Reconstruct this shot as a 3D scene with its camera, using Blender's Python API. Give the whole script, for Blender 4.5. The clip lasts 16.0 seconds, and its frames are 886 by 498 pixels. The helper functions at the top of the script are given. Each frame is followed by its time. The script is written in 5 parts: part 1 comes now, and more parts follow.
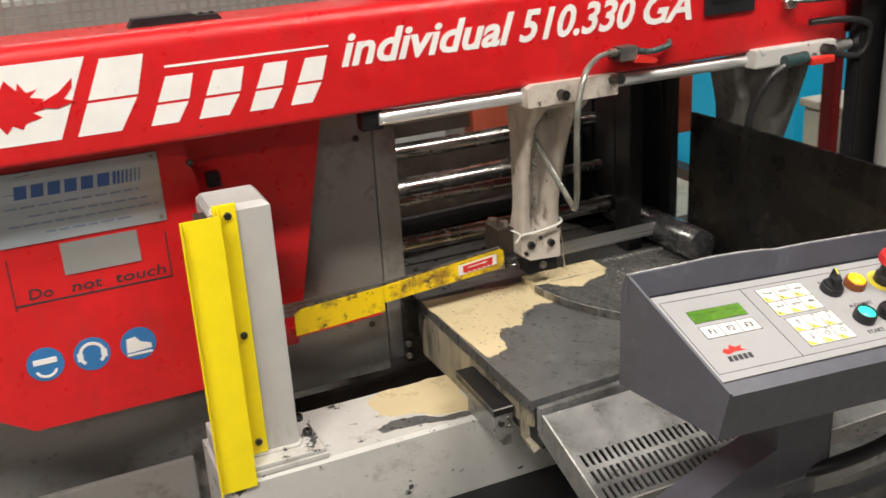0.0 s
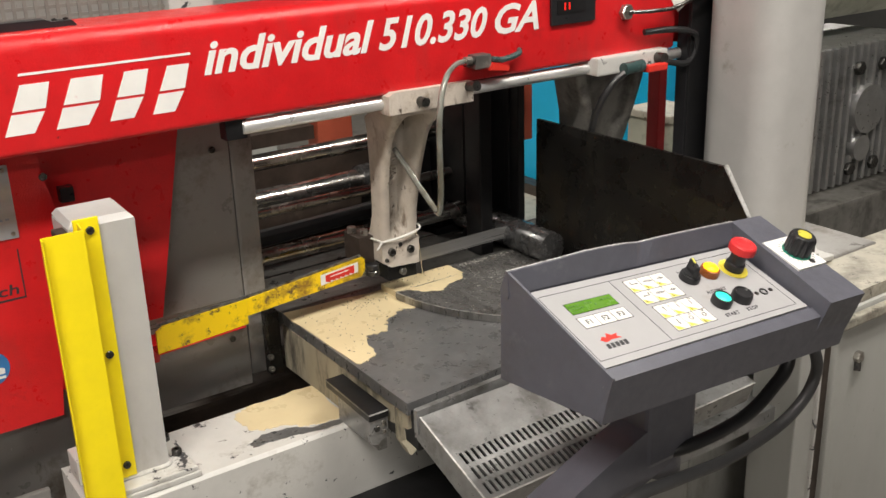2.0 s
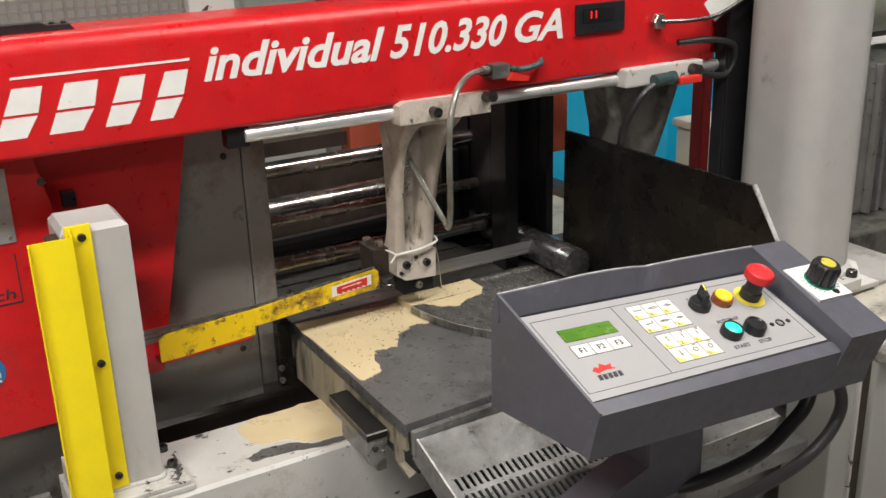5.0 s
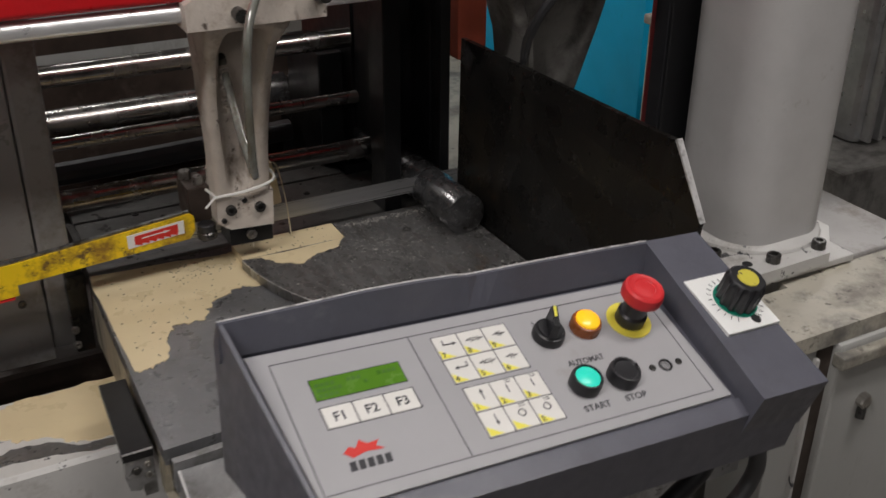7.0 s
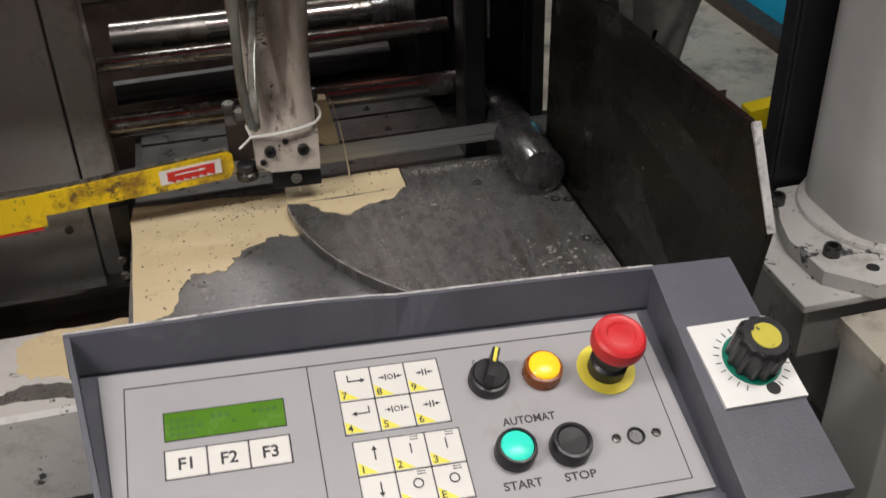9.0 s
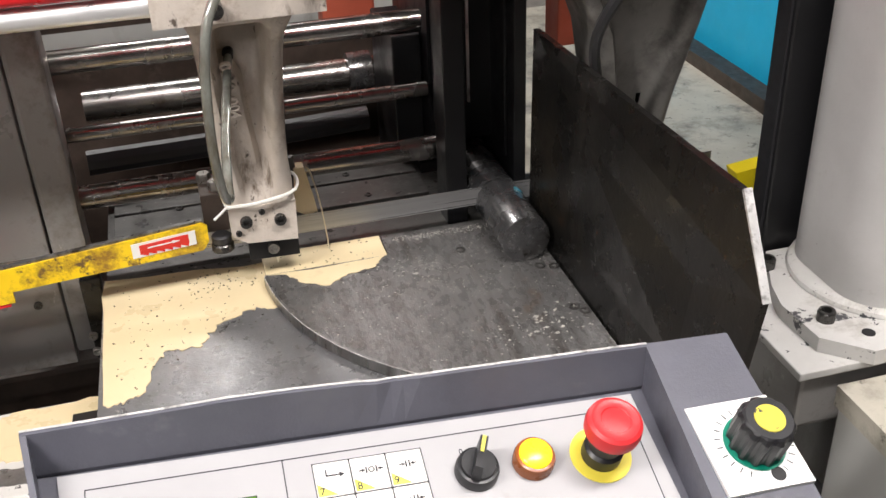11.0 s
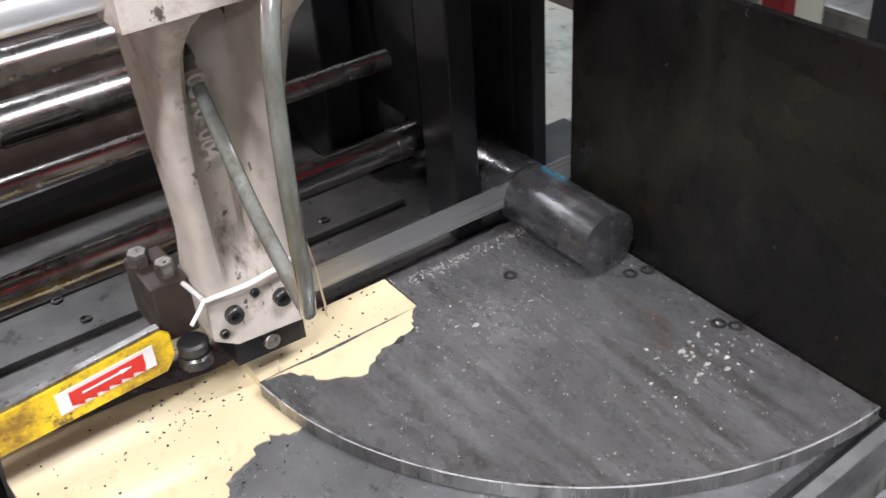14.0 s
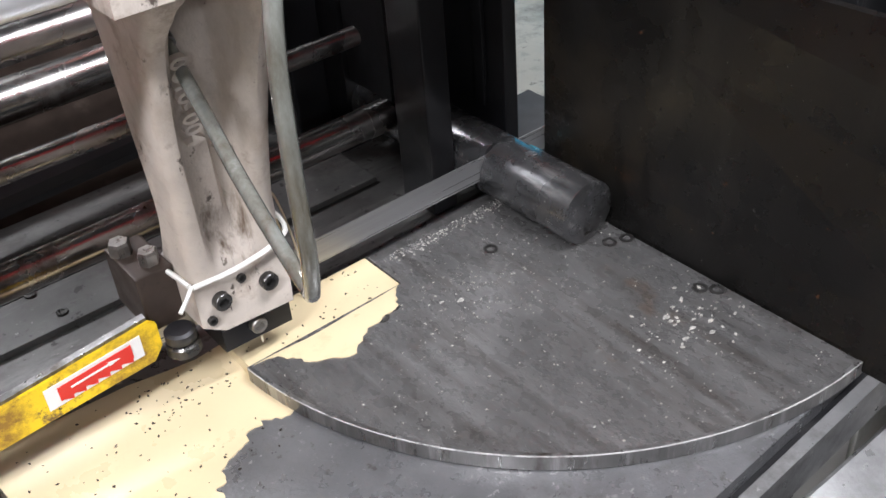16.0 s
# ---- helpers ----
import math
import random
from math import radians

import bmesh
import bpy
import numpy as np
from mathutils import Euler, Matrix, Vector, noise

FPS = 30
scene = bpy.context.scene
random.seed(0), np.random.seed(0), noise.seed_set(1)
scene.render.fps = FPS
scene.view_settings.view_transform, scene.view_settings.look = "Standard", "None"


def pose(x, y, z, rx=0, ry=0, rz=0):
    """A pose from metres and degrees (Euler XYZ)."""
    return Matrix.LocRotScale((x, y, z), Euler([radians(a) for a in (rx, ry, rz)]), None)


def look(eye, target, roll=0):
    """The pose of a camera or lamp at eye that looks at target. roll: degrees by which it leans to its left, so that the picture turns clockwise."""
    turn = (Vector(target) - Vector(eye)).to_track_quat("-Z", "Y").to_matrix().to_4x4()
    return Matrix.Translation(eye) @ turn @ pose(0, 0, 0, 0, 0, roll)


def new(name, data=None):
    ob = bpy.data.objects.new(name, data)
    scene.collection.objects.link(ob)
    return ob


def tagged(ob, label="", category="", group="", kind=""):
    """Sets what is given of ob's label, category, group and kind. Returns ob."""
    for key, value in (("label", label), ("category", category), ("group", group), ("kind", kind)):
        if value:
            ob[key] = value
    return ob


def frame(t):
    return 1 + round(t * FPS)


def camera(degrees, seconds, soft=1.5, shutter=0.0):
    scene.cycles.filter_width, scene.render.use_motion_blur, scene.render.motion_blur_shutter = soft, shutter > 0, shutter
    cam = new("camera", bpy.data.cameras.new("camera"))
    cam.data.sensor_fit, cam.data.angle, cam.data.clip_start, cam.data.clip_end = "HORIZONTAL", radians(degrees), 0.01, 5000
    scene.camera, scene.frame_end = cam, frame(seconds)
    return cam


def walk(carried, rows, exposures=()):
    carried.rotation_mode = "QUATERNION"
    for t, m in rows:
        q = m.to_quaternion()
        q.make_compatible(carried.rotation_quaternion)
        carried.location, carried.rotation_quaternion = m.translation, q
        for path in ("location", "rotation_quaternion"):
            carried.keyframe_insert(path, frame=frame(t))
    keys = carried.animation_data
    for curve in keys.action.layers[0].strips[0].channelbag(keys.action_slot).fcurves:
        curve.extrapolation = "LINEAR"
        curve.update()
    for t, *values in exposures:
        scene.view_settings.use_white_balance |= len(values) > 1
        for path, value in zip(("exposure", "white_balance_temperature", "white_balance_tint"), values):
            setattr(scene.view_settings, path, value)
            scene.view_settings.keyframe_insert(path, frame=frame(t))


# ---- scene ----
cam = camera(46.9, 16.0, shutter=0.4)
PATH = [
    (0, (-0.613, -1.226, 1.582), (0.129, 0.492, 0.876), -3.5),
    (0.5, (-0.703, -1.17, 1.578), (0.23, 0.45, 0.868), -2.2),
    (1, (-0.717, -1.162, 1.576), (0.286, 0.419, 0.872), -1.7),
    (1.5, (-0.712, -1.176, 1.573), (0.319, 0.388, 0.873), -1.4),
    (2, (-0.7, -1.2, 1.57), (0.363, 0.349, 0.883), -1.9),
    (2.5, (-0.702, -1.205, 1.569), (0.362, 0.347, 0.891), -2.0),
    (3, (-0.704, -1.212, 1.572), (0.333, 0.363, 0.906), -2.3),
    (3.5, (-0.702, -1.212, 1.57), (0.345, 0.357, 0.905), -2.3),
    (6, (-0.36, -1.185, 1.561), (0.48, 0.469, 0.813), -1.9),
    (6.5, (-0.225, -1.078, 1.537), (0.593, 0.529, 0.672), -1.8),
    (7, (-0.103, -0.934, 1.52), (0.745, 0.626, 0.601), 0.6),
    (7.5, (0.04, -0.87, 1.508), (0.685, 0.763, 0.549), -0.4),
    (8, (0.195, -0.84, 1.51), (0.626, 0.804, 0.457), -0.3),
    (8.5, (0.236, -0.835, 1.51), (0.566, 0.788, 0.389), -1.3),
    (9, (0.21, -0.83, 1.515), (0.587, 0.796, 0.413), -2.0),
    (9.5, (0.191, -0.816, 1.519), (0.642, 0.849, 0.507), -1.4),
    (12, (0.237, -0.715, 1.471), (0.652, 0.960, 0.460), -2.7),
    (12.5, (0.132, -0.53, 1.437), (0.785, 1.05, 0.399), -0.6),
    (13, (0.109, -0.409, 1.411), (0.779, 1.126, 0.317), -0.9),
    (13.5, (0.105, -0.333, 1.398), (0.798, 1.167, 0.271), -1.4),
    (14, (0.049, -0.266, 1.39), (0.949, 1.117, 0.259), -4.4),
    (14.5, (0.027, -0.249, 1.391), (1.008, 1.051, 0.231), -3.6),
    (15, (0.027, -0.245, 1.391), (1.002, 1.049, 0.218), -4.1),
    (15.5, (0.028, -0.248, 1.392), (0.977, 1.064, 0.217), -5.3),
    (16, (0.024, -0.245, 1.392), (0.988, 1.054, 0.215), -4.8),
]
EXPOSURES = [(0, -0.14, 6850, 10), (3.7, -0.12, 6850, 10), (5.8, -0.75, 6500, 12), (6.5, -1.3, 6450, 14), (7, -1.2, 6450, 14), (7.5, -0.92, 6450, 14), (8, -0.52, 6450, 14), (8.5, -0.7, 6600, 14), (9, -0.88, 6550, 14), (9.7, -0.15, 6500, 14), (12, 0.5, 6450, 14), (12.5, 0.88, 6400, 14), (13, 0.88, 6350, 14), (13.5, 0.5, 6200, 14), (14, 0.40, 5900, 14), (16, 0.38, 5900, 14)]
walk(cam, [(t, look(eye, target, roll)) for t, eye, target, roll in PATH], EXPOSURES)

# ---------------------------------------------------------------- light
world = bpy.data.worlds.new("workshop_air")
world.use_nodes = True
scene.world = world
world.node_tree.nodes["Background"].inputs[0].default_value = (0.8, 0.9, 1.0, 1)
world.node_tree.nodes["Background"].inputs[1].default_value = 0.003
TUBES = [(-1.6, -1.2, 120), (-2.0, -4.0, 80), (1.0, -0.75, 74), (-0.2, 2.7, 55), (3.9, 2.4, 80)]
TUBE_Z = 3.3
for tx, ty, watts in TUBES:
    ld = bpy.data.lights.new("tube_light", "AREA")
    ld.shape, ld.size, ld.size_y, ld.energy, ld.color = "RECTANGLE", 1.5, 0.22, watts, (1.0, 0.97, 0.92)
    lo = new("tube_light", ld)
    lo.matrix_world = pose(tx, ty, TUBE_Z - 0.06)

# ---------------------------------------------------------------- materials


def mat(name, col, rough=0.5, metal=0.0, var=0.12, scale=18.0, dirt=None, dirt_amt=0.0, dirt_scale=6.0, bump=0.05, bump_scale=160.0,
        stretch=(1, 1, 1), rvar=0.12, emit=None, emit_s=0.0, chips=None, chip_amt=0.0, chip_scale=25.0, coat=0.0, layers=()):
    m = bpy.data.materials.new(name)
    m.use_nodes = True
    nt = m.node_tree
    n, l = nt.nodes, nt.links
    b = n["Principled BSDF"]
    tc = n.new("ShaderNodeTexCoord")
    mp = n.new("ShaderNodeMapping")
    mp.inputs["Scale"].default_value = stretch
    l.new(tc.outputs["Object"], mp.inputs["Vector"])

    def noise_tex(sc, detail=6, r=0.6):
        t = n.new("ShaderNodeTexNoise")
        t.inputs["Scale"].default_value, t.inputs["Detail"].default_value, t.inputs["Roughness"].default_value = sc, detail, r
        l.new(mp.outputs[0], t.inputs["Vector"])
        return t.outputs["Fac"]

    def ramp(fac, a, c):
        r = n.new("ShaderNodeMapRange")
        r.inputs[1].default_value, r.inputs[2].default_value = a, c
        l.new(fac, r.inputs[0])
        return r.outputs[0]

    def mix(fac, a, c):
        x = n.new("ShaderNodeMix")
        x.data_type = "RGBA"
        if isinstance(fac, float):
            x.inputs[0].default_value = fac
        else:
            l.new(fac, x.inputs[0])
        for sock, v in ((x.inputs[6], a), (x.inputs[7], c)):
            if isinstance(v, tuple):
                sock.default_value = (*v[:3], 1)
            else:
                l.new(v, sock)
        return x.outputs[2]

    f1 = noise_tex(scale)
    lo_c = tuple(max(0, c * (1 - var)) for c in col)
    hi_c = tuple(min(1, c * (1 + var)) for c in col)
    out = mix(ramp(f1, 0.3, 0.7), lo_c, hi_c)
    f2 = noise_tex(scale * 7, 4)
    out = mix(ramp(f2, 0.62, 0.8), out, tuple(c * (1 - 1.2 * var) for c in col))
    if dirt:
        f3 = noise_tex(dirt_scale, 9, 0.72)
        out = mix(ramp(f3, 0.72 - dirt_amt * 0.5, 0.84 - dirt_amt * 0.42), out, dirt)
    if chips:
        f4 = noise_tex(chip_scale, 8, 0.7)
        out = mix(ramp(f4, 0.76 - chip_amt * 0.3, 0.775 - chip_amt * 0.3), out, chips)
    for lc, lsc, lst, lo, hi in layers:
        lm = n.new("ShaderNodeMapping")
        lm.inputs["Scale"].default_value = lst
        l.new(tc.outputs["Object"], lm.inputs["Vector"])
        lt = n.new("ShaderNodeTexNoise")
        lt.inputs["Scale"].default_value, lt.inputs["Detail"].default_value, lt.inputs["Roughness"].default_value = lsc, 8, 0.68
        l.new(lm.outputs[0], lt.inputs["Vector"])
        out = mix(ramp(lt.outputs["Fac"], lo, hi), out, lc)
    l.new(out, b.inputs["Base Color"])
    rr = n.new("ShaderNodeMapRange")
    rr.inputs[1].default_value, rr.inputs[2].default_value = 0.3, 0.7
    rr.inputs[3].default_value, rr.inputs[4].default_value = max(0.03, rough - rvar), min(1, rough + rvar)
    l.new(noise_tex(scale * 2.3), rr.inputs[0])
    l.new(rr.outputs[0], b.inputs["Roughness"])
    b.inputs["Metallic"].default_value = metal
    if coat:
        b.inputs["Coat Weight"].default_value = coat
        b.inputs["Coat Roughness"].default_value = 0.15
    if bump:
        bp = n.new("ShaderNodeBump")
        bp.inputs["Strength"].default_value = bump
        bp.inputs["Distance"].default_value = 0.002
        l.new(noise_tex(bump_scale, 3), bp.inputs["Height"])
        l.new(bp.outputs[0], b.inputs["Normal"])
    if emit:
        b.inputs["Emission Color"].default_value = (*emit, 1)
        b.inputs["Emission Strength"].default_value = emit_s
    return m


RED = mat("red_paint", (0.62, 0.012, 0.016), 0.36, var=0.10, dirt=(0.36, 0.01, 0.012), dirt_amt=0.2, bump=0.32, bump_scale=330, layers=[((0.10, 0.02, 0.018), 45, (1, 1, 1), 0.70, 0.72), ((0.45, 0.03, 0.03), 10, (1, 1, 0.3), 0.58, 0.8)])
# red for the rear upright, with its shade put into the colour
SHADED_RED = mat("shaded_red_paint", (0.22, 0.007, 0.010), 0.45, var=0.12, dirt=(0.12, 0.01, 0.012), dirt_amt=0.3)
GREY = mat("grey_paint", (0.46, 0.45, 0.44), 0.43, var=0.05, dirt=(0.24, 0.21, 0.17), dirt_amt=0.2, bump=0.1, bump_scale=260, layers=[((0.06, 0.055, 0.05), 34, (1, 1, 1), 0.71, 0.73), ((0.30, 0.27, 0.23), 8, (1, 1, 0.35), 0.60, 0.8)])
COVER_GREY = mat("dull_sheet_paint", (0.29, 0.28, 0.27), 0.36, 0.25, var=0.1, scale=5, dirt=(0.12, 0.10, 0.08), dirt_amt=0.4, dirt_scale=5, bump=0.06, layers=[((0.07, 0.06, 0.05), 12, (1, 1, 0.4), 0.62, 0.72), ((0.42, 0.41, 0.40), 50, (1, 1, 0.6), 0.66, 0.70)])
GREY_WORN = mat("worn_grey_paint", (0.55, 0.54, 0.52), 0.45, var=0.06, dirt=(0.33, 0.31, 0.28), dirt_amt=0.32, dirt_scale=9, chips=(0.05, 0.05, 0.055), chip_amt=0.52, chip_scale=20, layers=[((0.06, 0.058, 0.06), 60, (1, 1, 1), 0.655, 0.67), ((0.12, 0.11, 0.10), 40, (0.3, 1, 1), 0.67, 0.70)])
GREY_DIRTY = mat("dirty_pale_paint", (0.43, 0.43, 0.41), 0.5, var=0.06, scale=6, stretch=(1, 1, 0.4), dirt=(0.24, 0.22, 0.19), dirt_amt=0.3, dirt_scale=4, chips=(0.10, 0.085, 0.07), chip_amt=0.2, chip_scale=30, layers=[((0.07, 0.06, 0.05), 55, (1, 1, 0.5), 0.69, 0.71), ((0.30, 0.28, 0.25), 10, (1, 1, 0.2), 0.60, 0.78)])
YELLOW = mat("yellow_paint", (0.93, 0.74, 0.012), 0.42, var=0.05, dirt=(0.6, 0.4, 0.02), dirt_amt=0.1, bump=0.06, bump_scale=220)
YELLOW_WORN = mat("worn_yellow_paint", (0.86, 0.59, 0.008), 0.42, var=0.06, dirt=(0.26, 0.14, 0.02), dirt_amt=0.44, dirt_scale=17, layers=[((0.13, 0.075, 0.03), 24, (1, 1, 1), 0.585, 0.64), ((0.05, 0.04, 0.03), 70, (1, 1, 1), 0.62, 0.65)])
TABLE = mat("worn_steel", (0.20, 0.201, 0.206), 0.33, 0.55, var=0.14, scale=22, dirt=(0.12, 0.117, 0.115), dirt_amt=0.36, dirt_scale=10, bump=0.2, bump_scale=260,
            layers=[((0.30, 0.30, 0.30), 14, (1, 1, 1), 0.56, 0.82), ((0.34, 0.34, 0.34), 75, (1, 1, 1), 0.60, 0.70), ((0.10, 0.095, 0.09), 60, (1, 1, 1), 0.60, 0.68), ((0.44, 0.44, 0.43), 110, (1, 1, 1), 0.62, 0.68), ((0.20, 0.15, 0.10), 7, (1, 1, 1), 0.64, 0.8)])
SECTOR = mat("scored_steel", (0.160, 0.156, 0.152), 0.29, 0.55, var=0.18, scale=26, stretch=(1.4, 0.8, 1), dirt=(0.075, 0.068, 0.062), dirt_amt=0.36, dirt_scale=12, bump=0.3, bump_scale=230, rvar=0.12,
             layers=[((0.245, 0.24, 0.235), 10, (4, 0.35, 1), 0.47, 0.74), ((0.066, 0.057, 0.05), 9, (4, 0.32, 1), 0.53, 0.72), ((0.28, 0.275, 0.27), 40, (5, 0.3, 1), 0.60, 0.74), ((0.17, 0.11, 0.068), 13, (1.2, 0.8, 1), 0.63, 0.80), ((0.30, 0.295, 0.285), 55, (1, 1, 1), 0.64, 0.70),
                     ((0.33, 0.32, 0.31), 130, (1, 1, 1), 0.63, 0.68), ((0.045, 0.04, 0.035), 120, (1, 1, 1), 0.64, 0.69), ((0.30, 0.29, 0.28), 50, (6, 0.25, 1), 0.71, 0.76)])
STEEL_EDGE = mat("machined_steel", (0.20, 0.195, 0.19), 0.34, 0.75, var=0.3, scale=40, stretch=(1, 1, 0.2), bump=0.1, bump_scale=300, layers=[((0.40, 0.39, 0.38), 60, (1, 1, 0.1), 0.52, 0.7), ((0.07, 0.06, 0.05), 25, (1, 1, 0.3), 0.56, 0.66)])
BARE = mat("bare_bright_steel", (0.66, 0.65, 0.64), 0.4, 0.45, var=0.2, scale=30, dirt=(0.16, 0.15, 0.14), dirt_amt=0.42, dirt_scale=50)
TRAY = mat("sheet_steel", (0.30, 0.30, 0.30), 0.36, 0.55, var=0.16, scale=24, dirt=(0.13, 0.127, 0.12), dirt_amt=0.4, dirt_scale=7, bump=0.1, layers=[((0.07, 0.065, 0.06), 16, (1, 1, 1), 0.60, 0.72), ((0.42, 0.41, 0.40), 60, (1, 1, 1), 0.64, 0.70)])
DARK_STEEL = mat("dark_mill_steel", (0.0085, 0.0080, 0.0074), 0.30, 0.2, var=0.35, scale=9, dirt=(0.022, 0.0175, 0.012), dirt_amt=0.42, dirt_scale=4, bump=0.14, bump_scale=160, rvar=0.14,
                 layers=[((0.019, 0.0175, 0.015), 14, (1, 1, 0.25), 0.54, 0.72), ((0.009, 0.008, 0.007), 24, (1, 1.5, 0.2), 0.56, 0.68), ((0.11, 0.105, 0.095), 120, (1, 1, 1), 0.68, 0.70), ((0.05, 0.026, 0.014), 10, (1, 1, 1), 0.64, 0.78), ((0.085, 0.038, 0.018), 75, (1, 1, 1), 0.675, 0.70), ((0.06, 0.058, 0.055), 45, (1, 3, 0.3), 0.69, 0.72)])
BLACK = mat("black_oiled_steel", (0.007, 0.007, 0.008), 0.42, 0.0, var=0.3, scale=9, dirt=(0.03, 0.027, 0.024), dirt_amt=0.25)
BLACK_PL = mat("black_plastic", (0.016, 0.016, 0.018), 0.38, 0.0, var=0.2, bump=0.05)
BLACK_RUB = mat("black_rubber", (0.03, 0.03, 0.032), 0.6, var=0.25)
CHROME = mat("chrome_rod", (0.42, 0.405, 0.39), 0.26, 1.0, var=0.1, scale=6, dirt=(0.13, 0.10, 0.08), dirt_amt=0.42, dirt_scale=8, bump=0.0, rvar=0.08, layers=[((0.20, 0.15, 0.13), 6, (0.3, 3, 3), 0.52, 0.72)])
GROUND = mat("ground_steel", (0.82, 0.82, 0.82), 0.36, 0.7, var=0.05, scale=9, bump=0.02)
REAR_STEEL = mat("oily_grey_steel", (0.12, 0.118, 0.112), 0.36, 0.35, var=0.25, scale=14, dirt=(0.06, 0.055, 0.05), dirt_amt=0.42, dirt_scale=9, bump=0.1, layers=[((0.2, 0.195, 0.185), 20, (0.4, 2, 1), 0.54, 0.72), ((0.03, 0.027, 0.024), 70, (1, 1, 1), 0.62, 0.67), ((0.32, 0.31, 0.30), 100, (1, 1, 1), 0.65, 0.68)])
BLADE = mat("blade_steel", (0.33, 0.33, 0.33), 0.34, 0.7, var=0.12, scale=5, stretch=(0.4, 1, 30), bump=0.05)
BAR = mat("round_stock_steel", (0.19, 0.19, 0.195), 0.26, 0.85, var=0.3, scale=14, dirt=(0.08, 0.075, 0.07), dirt_amt=0.42, bump=0.08, layers=[((0.38, 0.375, 0.37), 30, (3, 0.3, 3), 0.54, 0.68), ((0.6, 0.59, 0.57), 90, (1, 1, 1), 0.66, 0.69), ((0.05, 0.045, 0.04), 40, (1, 1, 1), 0.62, 0.68)])
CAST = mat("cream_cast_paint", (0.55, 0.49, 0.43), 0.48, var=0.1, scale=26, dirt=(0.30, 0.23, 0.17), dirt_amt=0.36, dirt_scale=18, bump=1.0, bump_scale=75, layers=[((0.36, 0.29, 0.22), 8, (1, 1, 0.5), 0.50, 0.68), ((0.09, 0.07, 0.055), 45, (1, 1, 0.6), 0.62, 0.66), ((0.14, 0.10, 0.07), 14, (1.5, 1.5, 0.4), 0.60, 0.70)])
CAST_DARK = mat("grimy_cast_iron", (0.10, 0.095, 0.09), 0.45, 0.3, var=0.3, dirt=(0.3, 0.28, 0.25), dirt_amt=0.35)
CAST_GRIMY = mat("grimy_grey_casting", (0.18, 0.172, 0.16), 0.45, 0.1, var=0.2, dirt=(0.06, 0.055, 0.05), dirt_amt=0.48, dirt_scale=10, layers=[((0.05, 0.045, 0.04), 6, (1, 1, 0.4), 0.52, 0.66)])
BOLT = mat("black_bolt", (0.085, 0.082, 0.078), 0.32, 0.8, var=0.3, scale=60)
BOLT_BR = mat("bright_bolt", (0.4, 0.38, 0.35), 0.34, 0.9, var=0.3, scale=60)
COOLANT = mat("dried_coolant", (0.70, 0.58, 0.36), 0.34, var=0.06, scale=7, dirt=(0.50, 0.38, 0.20), dirt_amt=0.25, dirt_scale=6, chips=(0.10, 0.075, 0.05), chip_amt=0.27, chip_scale=60, bump=0.05, coat=0.35)
STAINED = mat("coolant_stained_steel", (0.36, 0.32, 0.24), 0.5, var=0.15, scale=9, stretch=(1, 1, 0.25), dirt=(0.07, 0.065, 0.055), dirt_amt=0.5, dirt_scale=16, chips=(0.05, 0.045, 0.04), chip_amt=0.35, chip_scale=35)
WHITE_P = mat("white_lettering", (0.80, 0.79, 0.77), 0.5, var=0.05, dirt=(0.55, 0.2, 0.2), dirt_amt=0.2, dirt_scale=30)
WHITE = mat("white_label", (0.8, 0.8, 0.78), 0.45, var=0.04)
LABEL_RED = mat("label_red", (0.65, 0.03, 0.02), 0.45, var=0.06)
PANEL_BOX = mat("slate_grey_paint", (0.096, 0.097, 0.120), 0.40, var=0.08, scale=30, bump=0.12, bump_scale=420, layers=[((0.28, 0.28, 0.28), 90, (1, 1, 1), 0.70, 0.72), ((0.072, 0.071, 0.082), 7, (1, 1, 1), 0.56, 0.74), ((0.15, 0.15, 0.17), 16, (1, 1, 1), 0.60, 0.76)])
FACE = mat("panel_face_foil", (0.375, 0.37, 0.38), 0.42, var=0.03, bump=0.03, dirt=(0.3, 0.28, 0.26), dirt_amt=0.15)
INK = mat("dark_print", (0.03, 0.03, 0.035), 0.5, var=0.1, bump=0)
LCD = mat("green_lcd", (0.09, 0.22, 0.02), 0.2, var=0.08, bump=0, emit=(0.12, 0.36, 0.02), emit_s=0.07)
LCD_INK = mat("lcd_ink", (0.055, 0.16, 0.02), 0.3, var=0.1, bump=0)
KEY = mat("key_white", (0.76, 0.74, 0.70), 0.4, var=0.03, bump=0)
KEY_Y = mat("key_yellow", (0.85, 0.78, 0.10), 0.4, var=0.04, bump=0)
ESTOP = mat("emergency_red", (0.66, 0.03, 0.035), 0.4, var=0.06, bump=0.02)
RING_Y = mat("yellow_ring", (0.82, 0.70, 0.08), 0.45, var=0.05)
LAMP_O = mat("orange_lens", (0.9, 0.45, 0.02), 0.25, var=0.05, emit=(1.0, 0.55, 0.015), emit_s=1.3)
LAMP_OD = mat("orange_lens_rim", (0.26, 0.075, 0.02), 0.3, var=0.1)
LAMP_G = mat("green_lens", (0.02, 0.5, 0.38), 0.25, var=0.05, emit=(0.03, 0.85, 0.62), emit_s=0.9)
GREEN = mat("green_plastic", (0.0, 0.22, 0.14), 0.4, var=0.08)
BLUE_ST = mat("blue_sticker", (0.03, 0.17, 0.42), 0.45, var=0.08, chips=(0.7, 0.72, 0.75), chip_amt=0.15, chip_scale=60)
BLUE_INK = mat("blue_print", (0.05, 0.13, 0.36), 0.5, var=0.08)
